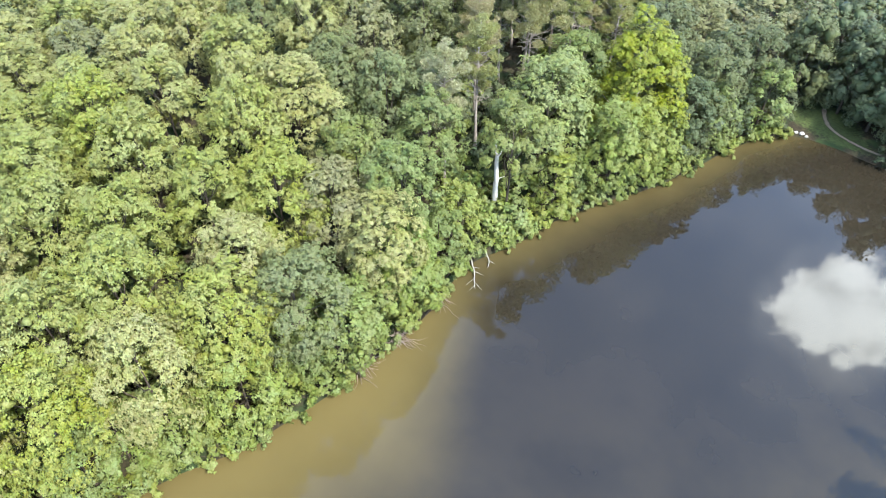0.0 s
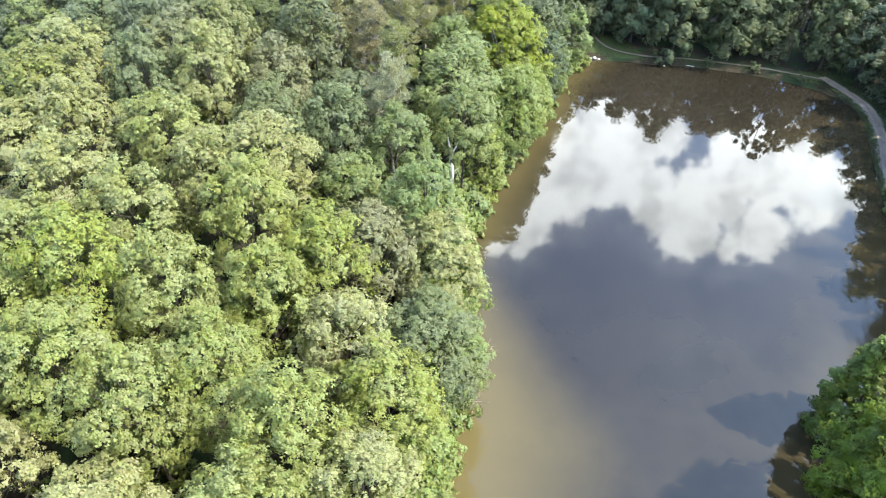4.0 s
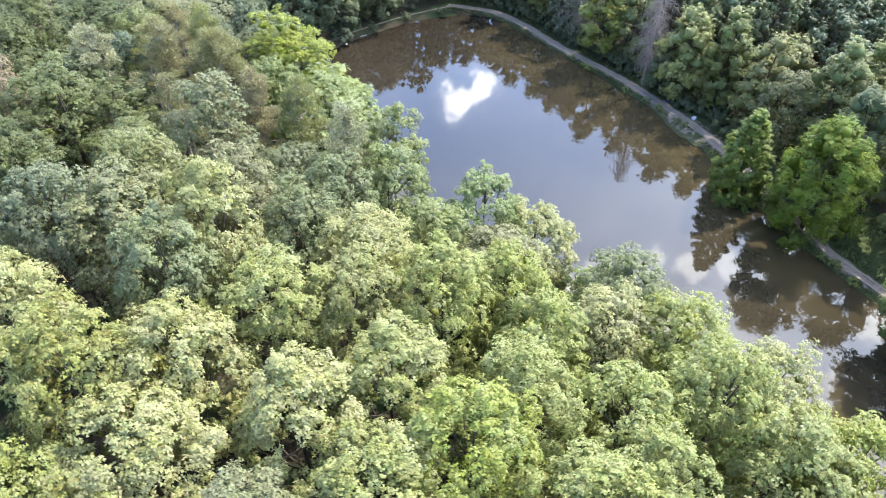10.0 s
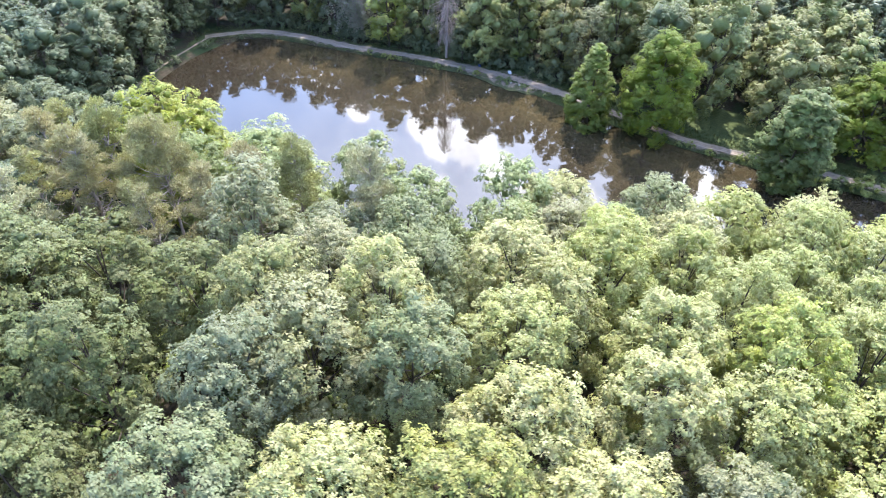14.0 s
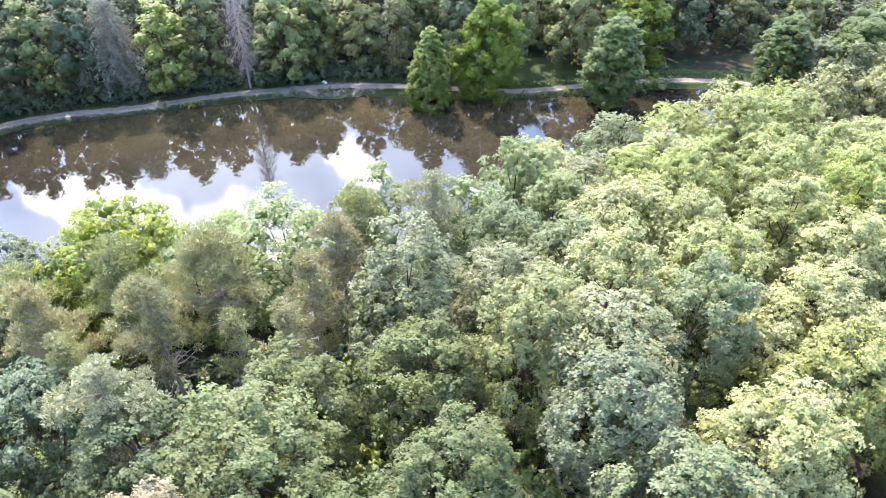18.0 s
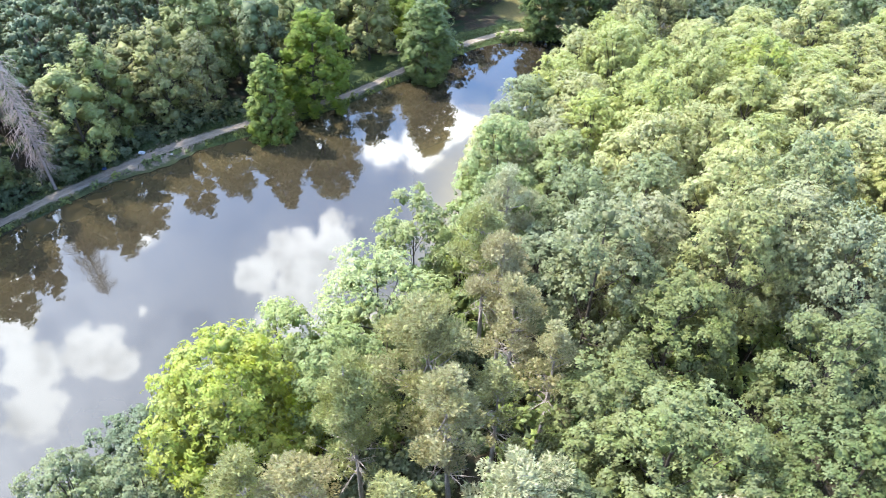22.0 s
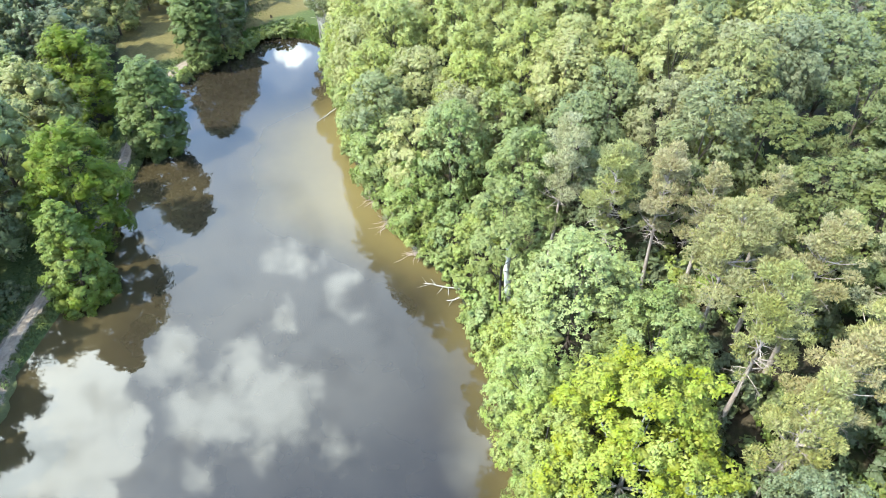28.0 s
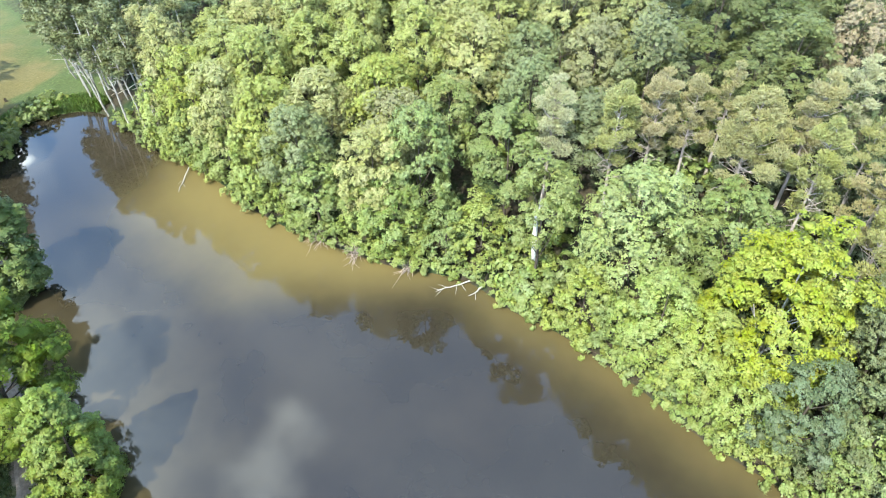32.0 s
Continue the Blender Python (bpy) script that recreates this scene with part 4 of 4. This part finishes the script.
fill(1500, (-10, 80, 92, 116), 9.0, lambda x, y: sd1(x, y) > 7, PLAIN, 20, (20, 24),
     "beech_tree", "leafy green tree deep in the northern wood, darkened as in shade", "trees of the northern wood")


# trees and thickets that lean over the western waterline
def along(line, step):
    seg = np.linalg.norm(np.diff(line, axis=0), axis=1)
    s = np.concatenate([[0], np.cumsum(seg)])
    out = []
    for v in np.arange(0, s[-1], step):
        i = min(np.searchsorted(s, v, side="right") - 1, len(seg) - 1)
        f = (v - s[i]) / seg[i]
        out.append((line[i] * (1 - f) + line[i + 1] * f, (line[i + 1] - line[i]) / seg[i]))
    return out


west_line = smooth_line(WEST_SHORE, 8)
for i, (q, t) in enumerate(along(west_line, 4.6)):
    if q[1] < -68 or abs(q[1] - 11) < 5.5:
        continue
    inland = np.array([-t[1], t[0]])
    a = rnd.uniform(1.6, 3.4)
    x, y = q + inland * a
    h = rnd.uniform(8.5, 14) if i % 3 else rnd.uniform(13, 17)
    place("alder_tree", NORTH_BANKS[i % 2] if q[1] > 50 and i % 3 else BANKS[i % 4], x, y, h, 16, h / 16 * rnd.uniform(0.9, 1.15), rnd.uniform(0, 360),
          "bushy green alder leaning over the water's edge", "alders along the western waterline")


def shrub_mesh(seed, r=1.6, h=2.2, leaf=None, n=520, size=0.28):
    rs = np.random.RandomState(seed)
    V, F, C = lobe_crown(rs, r, 0.0, h, 7, n, size, "round", 0.5, 0.8, 6)
    stems = []
    for c in C[:6]:
        stems.append(tube([(0, 0, -0.2), tuple(c * 0.5), tuple(c)], [0.05, 0.035, 0.015], 4))
    v, f = join(stems)
    return mesh_of("stem", v, f, [M_BARK], True), mesh_of("foliage", V, F, [leaf or M_BANK])


SHRUBS = [shrub_mesh(101 + i) for i in range(3)]
# the same shrubs, leaves darkened for shady places
SHADED_SHRUBS = [(t, mesh_copy(c, M_DARK_SHADE)) for t, c in SHRUBS]


def shrub(x, y, s, me, label, group="", z=None):
    e = new("shrub")
    e.matrix_basis = pose(x, y, land1(x, y) if z is None else z, 0, 0, rnd.uniform(0, 360)) @ Matrix.Diagonal((s, s, s * rnd.uniform(0.85, 1.15), 1))
    part("stem", me[0], e)
    part("foliage", me[1], e)
    return tagged(e, label, "shrub", group)


for i, (q, t) in enumerate(along(west_line, 2.6)):
    inland = np.array([-t[1], t[0]])
    if q[1] < -83:
        continue
    x, y = q + inland * rnd.uniform(0.2, 1.2)
    shrub(x, y, rnd.uniform(0.8, 1.5), SHRUBS[i % 3], "leafy green shrub hanging over the water", "shrubs along the western waterline")
# ---- end of trees ----


# ---- single things in and round the pond ----
def wood_thing(name, pieces, mat, parts_label, label, category, x, y, z, turn=0, tilt=0):
    e = new(name)
    e.matrix_basis = pose(x, y, z, tilt, 0, turn)
    for nm, pc, lb in pieces:
        v, f = join(pc)
        part(nm, mesh_of(nm, v, f, [mat], True), e, lb)
    return tagged(e, label, category)


def limb(rs, a, b, r0, r1, n=6, sag=0.0, jit=0.1, sides=5):
    a, b = np.array(a, float), np.array(b, float)
    s = np.linspace(0, 1, n)[:, None]
    P = a * (1 - s) + b * s
    P[1:-1] += rs.normal(size=(n - 2, 3)) * jit
    P[:, 2] -= sag * np.sin(np.pi * s[:, 0] * 0.5) ** 2
    return tube(P, r0 + (r1 - r0) * s[:, 0], sides)


def dead_conifer(seed, h, reach, n=180, green=0):
    """A dying spruce: long boughs hung with curtains of grey twigs, and a few last leaf sprays."""
    rs = np.random.RandomState(seed)
    trunk = [limb(rs, (0, 0, -0.5), (0, 0, h), 0.3, 0.03, 10, 0, 0.04, 7)]
    boughs, twigs, tips = [], [], []
    for i in range(n):
        k = 0.2 + 0.78 * i / n
        L = reach * (0.22 + 0.85 * math.sin(math.pi * min(1, (k - 0.12) / 0.94))) * rs.uniform(0.35, 1.1) * (0.6 + 0.7 * abs(math.sin(k * 19 + 1.3 * math.sin(i * 2.39996)))) + 0.2
        ang = i * 2.39996 + rs.uniform(-0.3, 0.3)
        d = np.array([math.cos(ang), math.sin(ang), 0])
        a = np.array([0, 0, k * h])
        e = a + d * L - np.array([0, 0, L * rs.uniform(0.5, 1.0)])
        boughs.append(limb(rs, a, e, 0.06, 0.016, 4, -0.16 * L, 0.06, 4))
        for j in range(10):
            f = rs.uniform(0.2, 1.0)
            q = a * (1 - f) + e * f
            q1 = q + d * rs.uniform(0.05, 0.35) + np.array([-d[1], d[0], 0]) * rs.uniform(-0.45, 0.45) - np.array([0, 0, 0.3])
            q2 = q1 + rs.normal(size=3) * 0.12 - np.array([0, 0, rs.uniform(0.4, 1.5)])
            twigs.append(tube([q, q1, q2], [0.03, 0.022, 0.008], 3))
            tips.append((q1 + q2) / 2)
    foliage = None
    if green:
        T = np.array(tips)[rs.choice(len(tips), green)] + rs.normal(size=(green, 3)) * np.array([0.3, 0.3, 0.5])
        N = unit(rs.normal(size=(green, 3)) * np.array([1, 1, 0.4]))
        foliage = sprays(T, N, 0.5, rs, 0.5)
    return trunk, boughs, twigs, foliage


def dead_spruce(x, y, h, reach, seed, label, n=180, green=0, turn=0):
    tr, bo, tw, fo = dead_conifer(seed, h, reach, n, green)
    e = wood_thing("dead_spruce", [("trunk", tr, ""), ("bough", bo, "drooping bare boughs"), ("twig", tw, "fine hanging pinkish-grey twigs")], M_DEAD, "",
                   label, "tree", x, y, land1(x, y), turn)
    if fo:
        part("foliage", mesh_of("foliage", fo[0], fo[1], [M_WEEP]), e, "last grey-green leaf sprays")


dead_spruce(73.6, 22.0, 27.0, 4.0, 5, "dead pinkish-grey spruce with drooping bare twigs beside the track", 150)
dead_spruce(79.4, 47.6, 22.5, 6.4, 8, "dying pale grey-green spruce with hanging boughs in the eastern wood", 170, 9000, 60)

# bare white snag above an earth scar on the slope
rs = np.random.RandomState(21)
sx, sy = -3.5, 11.4
sz = land1(sx, sy)
wood_thing("snag", [("trunk", [limb(rs, (0, 0, -0.4), (0.4, -0.7, 12.4), 0.55, 0.3, 9, 0, 0.1, 8)], ""),
                    ("fork", [limb(rs, (0.36, -0.65, 11.6), (-0.5, -0.3, 14.2), 0.24, 0.1, 4, 0, 0.05, 6),
                              limb(rs, (0.4, -0.68, 11.8), (1.2, -0.6, 13.8), 0.2, 0.08, 4, 0, 0.05, 6)], "broken forked top"),
                    ("stub", [limb(rs, (0.26, -0.45, 7.5), (1.3, 0.3, 8.4), 0.12, 0.05, 3, 0, 0.03, 5), limb(rs, (0.32, -0.56, 9.8), (1.2, -1.6, 10.8), 0.1, 0.04, 3, 0, 0.03, 5)], "short broken branch stubs")],
           M_WHITEWOOD, "", "barkless white snag with a forked broken top", "tree", sx, sy, sz)

# fallen branches lying in the water
rs = np.random.RandomState(31)
main = [limb(rs, (-1.0, 0.6, 0.5), (1.4, -0.9, 0.45), 0.13, 0.09, 5, 0, 0.05, 6), limb(rs, (1.4, -0.9, 0.45), (4.4, -3.2, 0.05), 0.09, 0.03, 6, 0.1, 0.08, 5)]
side = [limb(rs, (1.2, -0.8, 0.45), (2.6, 0.1, 0.1), 0.06, 0.02, 4, 0, 0.06, 4), limb(rs, (2.2, -1.6, 0.35), (2.4, -3.4, 0.05), 0.05, 0.015, 4, 0, 0.06, 4),
        limb(rs, (2.9, -2.1, 0.25), (4.9, -2.2, 0.08), 0.04, 0.012, 4, 0, 0.06, 4), limb(rs, (3.4, -2.5, 0.2), (3.6, -4.2, 0.03), 0.035, 0.01, 4, 0, 0.06, 4), limb(rs, (0.6, -0.4, 0.5), (0.9, 0.9, -0.05), 0.06, 0.03, 4, 0, 0.05, 4)]
wood_thing("fallen_branch", [("stem", main, ""), ("twig", side, "thin forked twigs")], M_PALEBARK, "", "bleached forked branch fallen into the water", "branch", 1.6, 2.4, 0.0)
wood_thing("fallen_branch", [("stem", [limb(rs, (-0.9, 0.4, 1.3), (0.5, -0.2, 0.5), 0.11, 0.09, 4, 0, 0.05, 6), limb(rs, (0.5, -0.2, 0.5), (0.9, -0.9, -0.1), 0.09, 0.05, 4, 0, 0.04, 6)], ""),
                             ("twig", [limb(rs, (0.2, 0, 0.6), (1.1, 0.6, 0.05), 0.05, 0.02, 3, 0, 0.04, 4)], "")],
           M_PALEBARK, "", "short bleached branch hooked into the water", "branch", 2.3, 5.0, 0.0)
wood_thing("fallen_branch", [("stem", [limb(rs, (-1.6, -1.0, 0.8), (4.8, 3.2, 0.06), 0.13, 0.05, 7, 0.1, 0.06, 6)], ""),
                             ("twig", [limb(rs, (2.0, 1.4, 0.3), (3.4, 1.2, 0.02), 0.04, 0.015, 3, 0, 0.05, 4), limb(rs, (3.0, 2.1, 0.2), (3.2, 3.4, 0.02), 0.04, 0.015, 3, 0, 0.05, 4)], "")],
           M_PALEBARK, "", "slender pale trunk fallen into the water", "branch", 7.4, -56.6, 0.0)
# dead bushes among the alders on the bank
for (x, y, n, nm) in [(6.4, -15.5, 46, 1), (6.8, -22.6, 46, 2), (4.2, -6.2, 30, 3)]:
    rs = np.random.RandomState(40 + nm)
    sticks = []
    for i in range(n):
        d = unit(rs.normal(size=3) + np.array([0.9, -0.2, 0.5]))
        a = rs.normal(size=3) * 0.4 + np.array([0, 0, 1.0])
        sticks.append(limb(rs, a, a + d * rs.uniform(1.6, 4.0), 0.05, 0.012, 4, 0.5, 0.12, 3))
    wood_thing("dead_bush", [("branch", sticks, "")], M_DEAD, "", "tangle of bare grey branches hanging over the water", "bush", x, y, land1(x, y))

# slender pale-stemmed trees at the southern corner
def pale_stem(seed, h=26.0):
    rs = np.random.RandomState(seed)
    lean = rs.uniform(-1.2, 1.2, 2)
    top = np.array([lean[0], lean[1], h])
    trunk = [limb(rs, (0, 0, -0.5), top, 0.2, 0.05, 9, 0, 0.12, 7)]
    tips = []
    for i in range(26):
        k = rs.uniform(0.3, 0.98)
        a = top * k
        ang = rs.uniform(0, 6.28)
        L = rs.uniform(1.2, 3.6) * (1.25 - k)
        e = a + np.array([math.cos(ang) * L, math.sin(ang) * L, L * rs.uniform(0.1, 0.8)])
        trunk.append(limb(rs, a, e, 0.07, 0.02, 4, 0, 0.08, 4))
        if k > 0.5:
            tips.append(e)
    tips = np.array(tips + [top])
    n = 3600
    i = rs.choice(len(tips), n)
    d = unit(rs.normal(size=(n, 3)) + np.array([0, 0, 0.3]))
    pos = tips[i] + d * rs.uniform(0.2, 1.25, n)[:, None]
    V, F = sprays(pos, unit(d + rs.normal(size=(n, 3)) * 0.4), 0.4, rs)
    v, f = join(trunk)
    return mesh_of("trunk", v, f, [M_PALEBARK], True), mesh_of("crown", V, F, [M_GREYGREEN]), None


STEMS = [pale_stem(201 + i) for i in range(4)]
stem_spots = [(4.6, -78.0, 25), (3.6, -84.2, 26), (4.0, -87.0, 25), (3.2, -89.4, 26), (2.2, -92.4, 24), (2.8, -94.6, 25), (3.4, -74.2, 25), (2.4, -70.4, 26),
              (1.6, -97.6, 24), (0.4, -101.4, 24), (-0.4, -105.6, 23)]
for i in range(20):
    stem_spots.append((rnd.uniform(-9, 0.5), -68 - 42 * (i + rnd.random()) / 20, rnd.uniform(23, 27)))
for i, (x, y, h) in enumerate(stem_spots):
    place("birch_tree", STEMS[i % 4], x, y, h, 26, rnd.uniform(0.95, 1.25), rnd.uniform(-40, 40), "slender pale-stemmed tree with thin grey-green leaves",
          "pale-stemmed trees by the meadow", (rnd.uniform(-4, 4), rnd.uniform(0, 9)))

# shrubs on the other banks
north_line = smooth_line(NORTH_SHORE, 8)
for i, (q, t) in enumerate(along(north_line, 3.4)):
    if i % 3 == 0 and q[0] > 38:
        shrub(q[0], q[1] + rnd.uniform(0.6, 1.4), rnd.uniform(0.5, 0.9), SHADED_SHRUBS[i % 3], "dark leafy shrub on the northern bank", "shrubs on the northern bank")
for x, y, k in ((-2.2, 10.6, 1.5), (-1.0, 15.8, 1.7), (-5.4, 15.4, 1.9), (-6.0, 11.0, 2.0), (0.8, 9.4, 1.2), (1.4, 14.4, 1.2), (-1.6, 12.4, 2.2), (-2.4, 8.6, 2.3), (0.0, 12.4, 1.8), (-0.6, 10.4, 1.7)):
    shrub(x, y, k, SHRUBS[int(k * 10) % 3], "leafy green bush on the slope round the bare snag", "bushes round the snag")
for i in range(18):
    x = rnd.uniform(-4, 80)
    y = 88.5 + rnd.uniform(0, 7) + (3.5 if 10 < x < 30 else 0)
    k = rnd.uniform(7, 12)
    place("hazel_tree", NORTH_BANKS[i % 2], x, y, k, 16, k / 16 * rnd.uniform(1.0, 1.3), rnd.uniform(0, 360), "low dark leafy tree under the northern wood", "low trees of the northern wood")
for i in range(34):
    x, y = rnd.uniform(-33, -12), rnd.uniform(17, 50)
    shrub(x, y, rnd.uniform(1.3, 2.3), SHADED_SHRUBS[i % 3], "leafy undergrowth bush beneath the pines, coloured dark for shade", "undergrowth beneath the pines")
shrub(30.5, 81.6, 1.5, SHADED_SHRUBS[0], "round leafy bush on the grassy northern bank")
east_line = smooth_line(EAST_SHORE, 8)
for i, (q, t) in enumerate(along(east_line, 2.0)):
    inland = np.array([-t[1], t[0]])
    if q[0] < 30 or rnd.random() < 0.45:
        s_ = rnd.uniform(0.3, 0.6) if q[0] > 46 else rnd.uniform(0.8, 1.5)
        x, y = q + inland * rnd.uniform(0.1, 0.7)
        shrub(x, y, s_, SHRUBS[i % 3], "low green plants on the edge of the bank" if s_ < 0.6 else "leafy bush at the southern end of the pond", "plants along the eastern waterline")
for i in range(16):
    x, y = rnd.uniform(2, 17), rnd.uniform(-104, -98.5)
    shrub(x, y, rnd.uniform(0.4, 0.8), SHRUBS[i % 3], "low green bush between meadow and water", "bushes at the southern end")
for i, (q, t) in enumerate(along(TRACK, 2.4)):
    inland = np.array([t[1], -t[0]])
    if inland[0] < 0:
        inland = -inland
    for a in (rnd.uniform(4.0, 5.5), rnd.uniform(6.0, 9.5)):
        x, y = q + inland * a
        if -18 < y < 80 and sd1(x, y) > 2:
            shrub(x, y, rnd.uniform(0.7, 1.5), SHADED_SHRUBS[i % 3], "leafy bush at the edge of the eastern wood, coloured dark for shade", "bushes at the wood's edge")
# undergrowth seen through the gaps of the slope
for i in range(110):
    x, y = rnd.uniform(-46, 0), rnd.uniform(-60, 62)
    if sd1(x, y) > 4:
        shrub(x, y, rnd.uniform(1.1, 2.2), SHRUBS[i % 3], "leafy undergrowth bush between the oaks", "undergrowth of the slope")


# grass: blades along the track, the banks and the meadow
def tufts(name, n, pick, tall, mat, seed, label):
    rs = np.random.RandomState(seed)
    P = np.array(pick(rs, n))
    n = len(P)
    z = np.array([land1(x, y) for x, y in P])
    ang = rs.uniform(0, 6.28, n)
    d = np.stack([np.cos(ang), np.sin(ang), np.zeros(n)], 1)
    b = np.stack([-d[:, 1], d[:, 0], np.zeros(n)], 1)
    H = tall * rs.uniform(0.5, 1.4, n)[:, None]
    base = np.stack([P[:, 0], P[:, 1], z - 0.03], 1)
    wdt = H * 0.35
    V = np.stack([base - b * wdt, base + b * wdt, base + np.array([0, 0, 1.0]) * H + d * H * 0.4], 1).reshape(-1, 3)
    me = mesh_of(name, V, np.arange(n * 3).reshape(n, 3), [mat])
    return tagged(new(name, me), label, "grass", kind="stuff")


def near_track(rs, n):
    out = []
    while len(out) < n:
        q = TRACK[rs.randint(len(TRACK))]
        p = q + rs.normal(size=2) * 2.6
        if look_up(T_TRACK, *p) > 1.3 and look_up(T_SHORE, *p) > 0.05:
            out.append(p)
    return out


def on_meadow(rs, n):
    out = []
    while len(out) < n:
        p = (rs.uniform(-2, 30), rs.uniform(-145, -96))
        if look_up(T_SHORE, *p) > 0.1 and p[0] > 4 + (p[1] + 95) * 0.2:
            out.append(p)
    return out


def at_reeds(rs, n):
    out = []
    while len(out) < n:
        p = (rs.uniform(1, 22), rs.uniform(-105, -90))
        if 0.0 < look_up(T_SHORE, *p) < 5:
            out.append(p)
    return out


tufts("grass", 16000, near_track, 0.35, M_GRASS, 61, "short green grass beside the dirt track")
tufts("meadow_grass", 9000, on_meadow, 0.13, M_HAY, 62, "dry yellowish meadow grass")
tufts("reeds", 5000, at_reeds, 0.9, M_REED, 63, "tall green plants at the southern waterline")


# small things left on the banks
def soft_box(lx, ly, lz, bev=0.15, dome=0.0):
    bm = bmesh.new()
    bmesh.ops.create_cube(bm, size=1.0)
    bmesh.ops.scale(bm, vec=(lx, ly, lz), verts=bm.verts)
    bmesh.ops.translate(bm, vec=(0, 0, lz / 2), verts=bm.verts)
    bmesh.ops.bevel(bm, geom=bm.edges[:], offset=bev * min(lx, ly, lz), segments=2, affect="EDGES")
    if dome:
        for v in bm.verts:
            if v.co.z > lz * 0.5:
                v.co.z += dome * (1 - (2 * v.co.x / lx) ** 2) * lz
    me = bpy.data.meshes.new("part")
    bm.to_mesh(me)
    bm.free()
    return me


def boxy(name, me, mat, x, y, z, turn, label, category):
    e = new(name, me)
    me.materials.append(mat)
    e.matrix_basis = pose(x, y, z, 0, 0, turn)
    return tagged(e, label, category)


boxy("folded_sheet", soft_box(1.3, 0.8, 0.35, 0.3, 0.5), M_WHITE, 70.6, 5.6, land1(70.6, 5.6) + 0.04, 20, "white bundle lying beside the trodden clearing", "bundle")
boxy("bag", soft_box(0.9, 0.5, 0.5, 0.35, 0.4), M_BLUECLOTH, 71.6, 13.2, land1(71.6, 13.2) + 0.02, 60, "blue bag lying at the wood's edge beside the track", "bag")
boxy("plank", soft_box(1.9, 0.3, 0.1, 0.2), M_STONE, 36.8, 82.0, land1(36.8, 82.0) + 0.03, -8, "pale plank lying at the northern waterline", "plank")
rock_rs = np.random.RandomState(77)


def rock(x, y, s, label):
    bm = bmesh.new()
    bmesh.ops.create_icosphere(bm, subdivisions=2, radius=s)
    for v in bm.verts:
        v.co *= 0.8 + 0.4 * noise.noise(v.co * 1.7 / s + Vector((x, y, 0)))
        v.co.z *= 0.6
    me = bpy.data.meshes.new("rock")
    bm.to_mesh(me)
    bm.free()
    me.materials.append(M_STONE)
    e = new("rock", me)
    e.matrix_basis = pose(x, y, max(land1(x, y), 0.0) + 0.1 * s, 0, 0, rock_rs.uniform(0, 360))
    return tagged(e, label, "rock", "pale rocks at the waterline")


for (x, y, s_) in [(13.6, 78.4, 0.5), (14.6, 78.9, 0.65), (15.6, 79.0, 0.45), (12.8, 78.0, 0.4), (66.0, 2.2, 0.35), (66.6, 4.4, 0.3), (30.9, 80.6, 0.35), (2.6, -73.6, 0.5), (67.2, 8.0, 0.25)]:
    rock(x, y, s_, "pale weathered rock at the waterline")

# short dark stump on the dry meadow
rs = np.random.RandomState(88)
wood_thing("stump", [("stem", [limb(rs, (0, 0, -0.2), (0.05, 0.02, 0.75), 0.3, 0.24, 4, 0, 0.02, 9)], ""), ("root", [limb(rs, (0.15, 0, 0.15), (0.6, 0.2, -0.1), 0.12, 0.04, 3, 0, 0.02, 5),
                     limb(rs, (-0.1, 0.1, 0.15), (-0.5, 0.4, -0.1), 0.12, 0.04, 3, 0, 0.02, 5)], "")], M_BARK, "", "short dark weathered stump on the dry meadow", "stump", 13.8, -110.0, land1(13.8, -110.0))
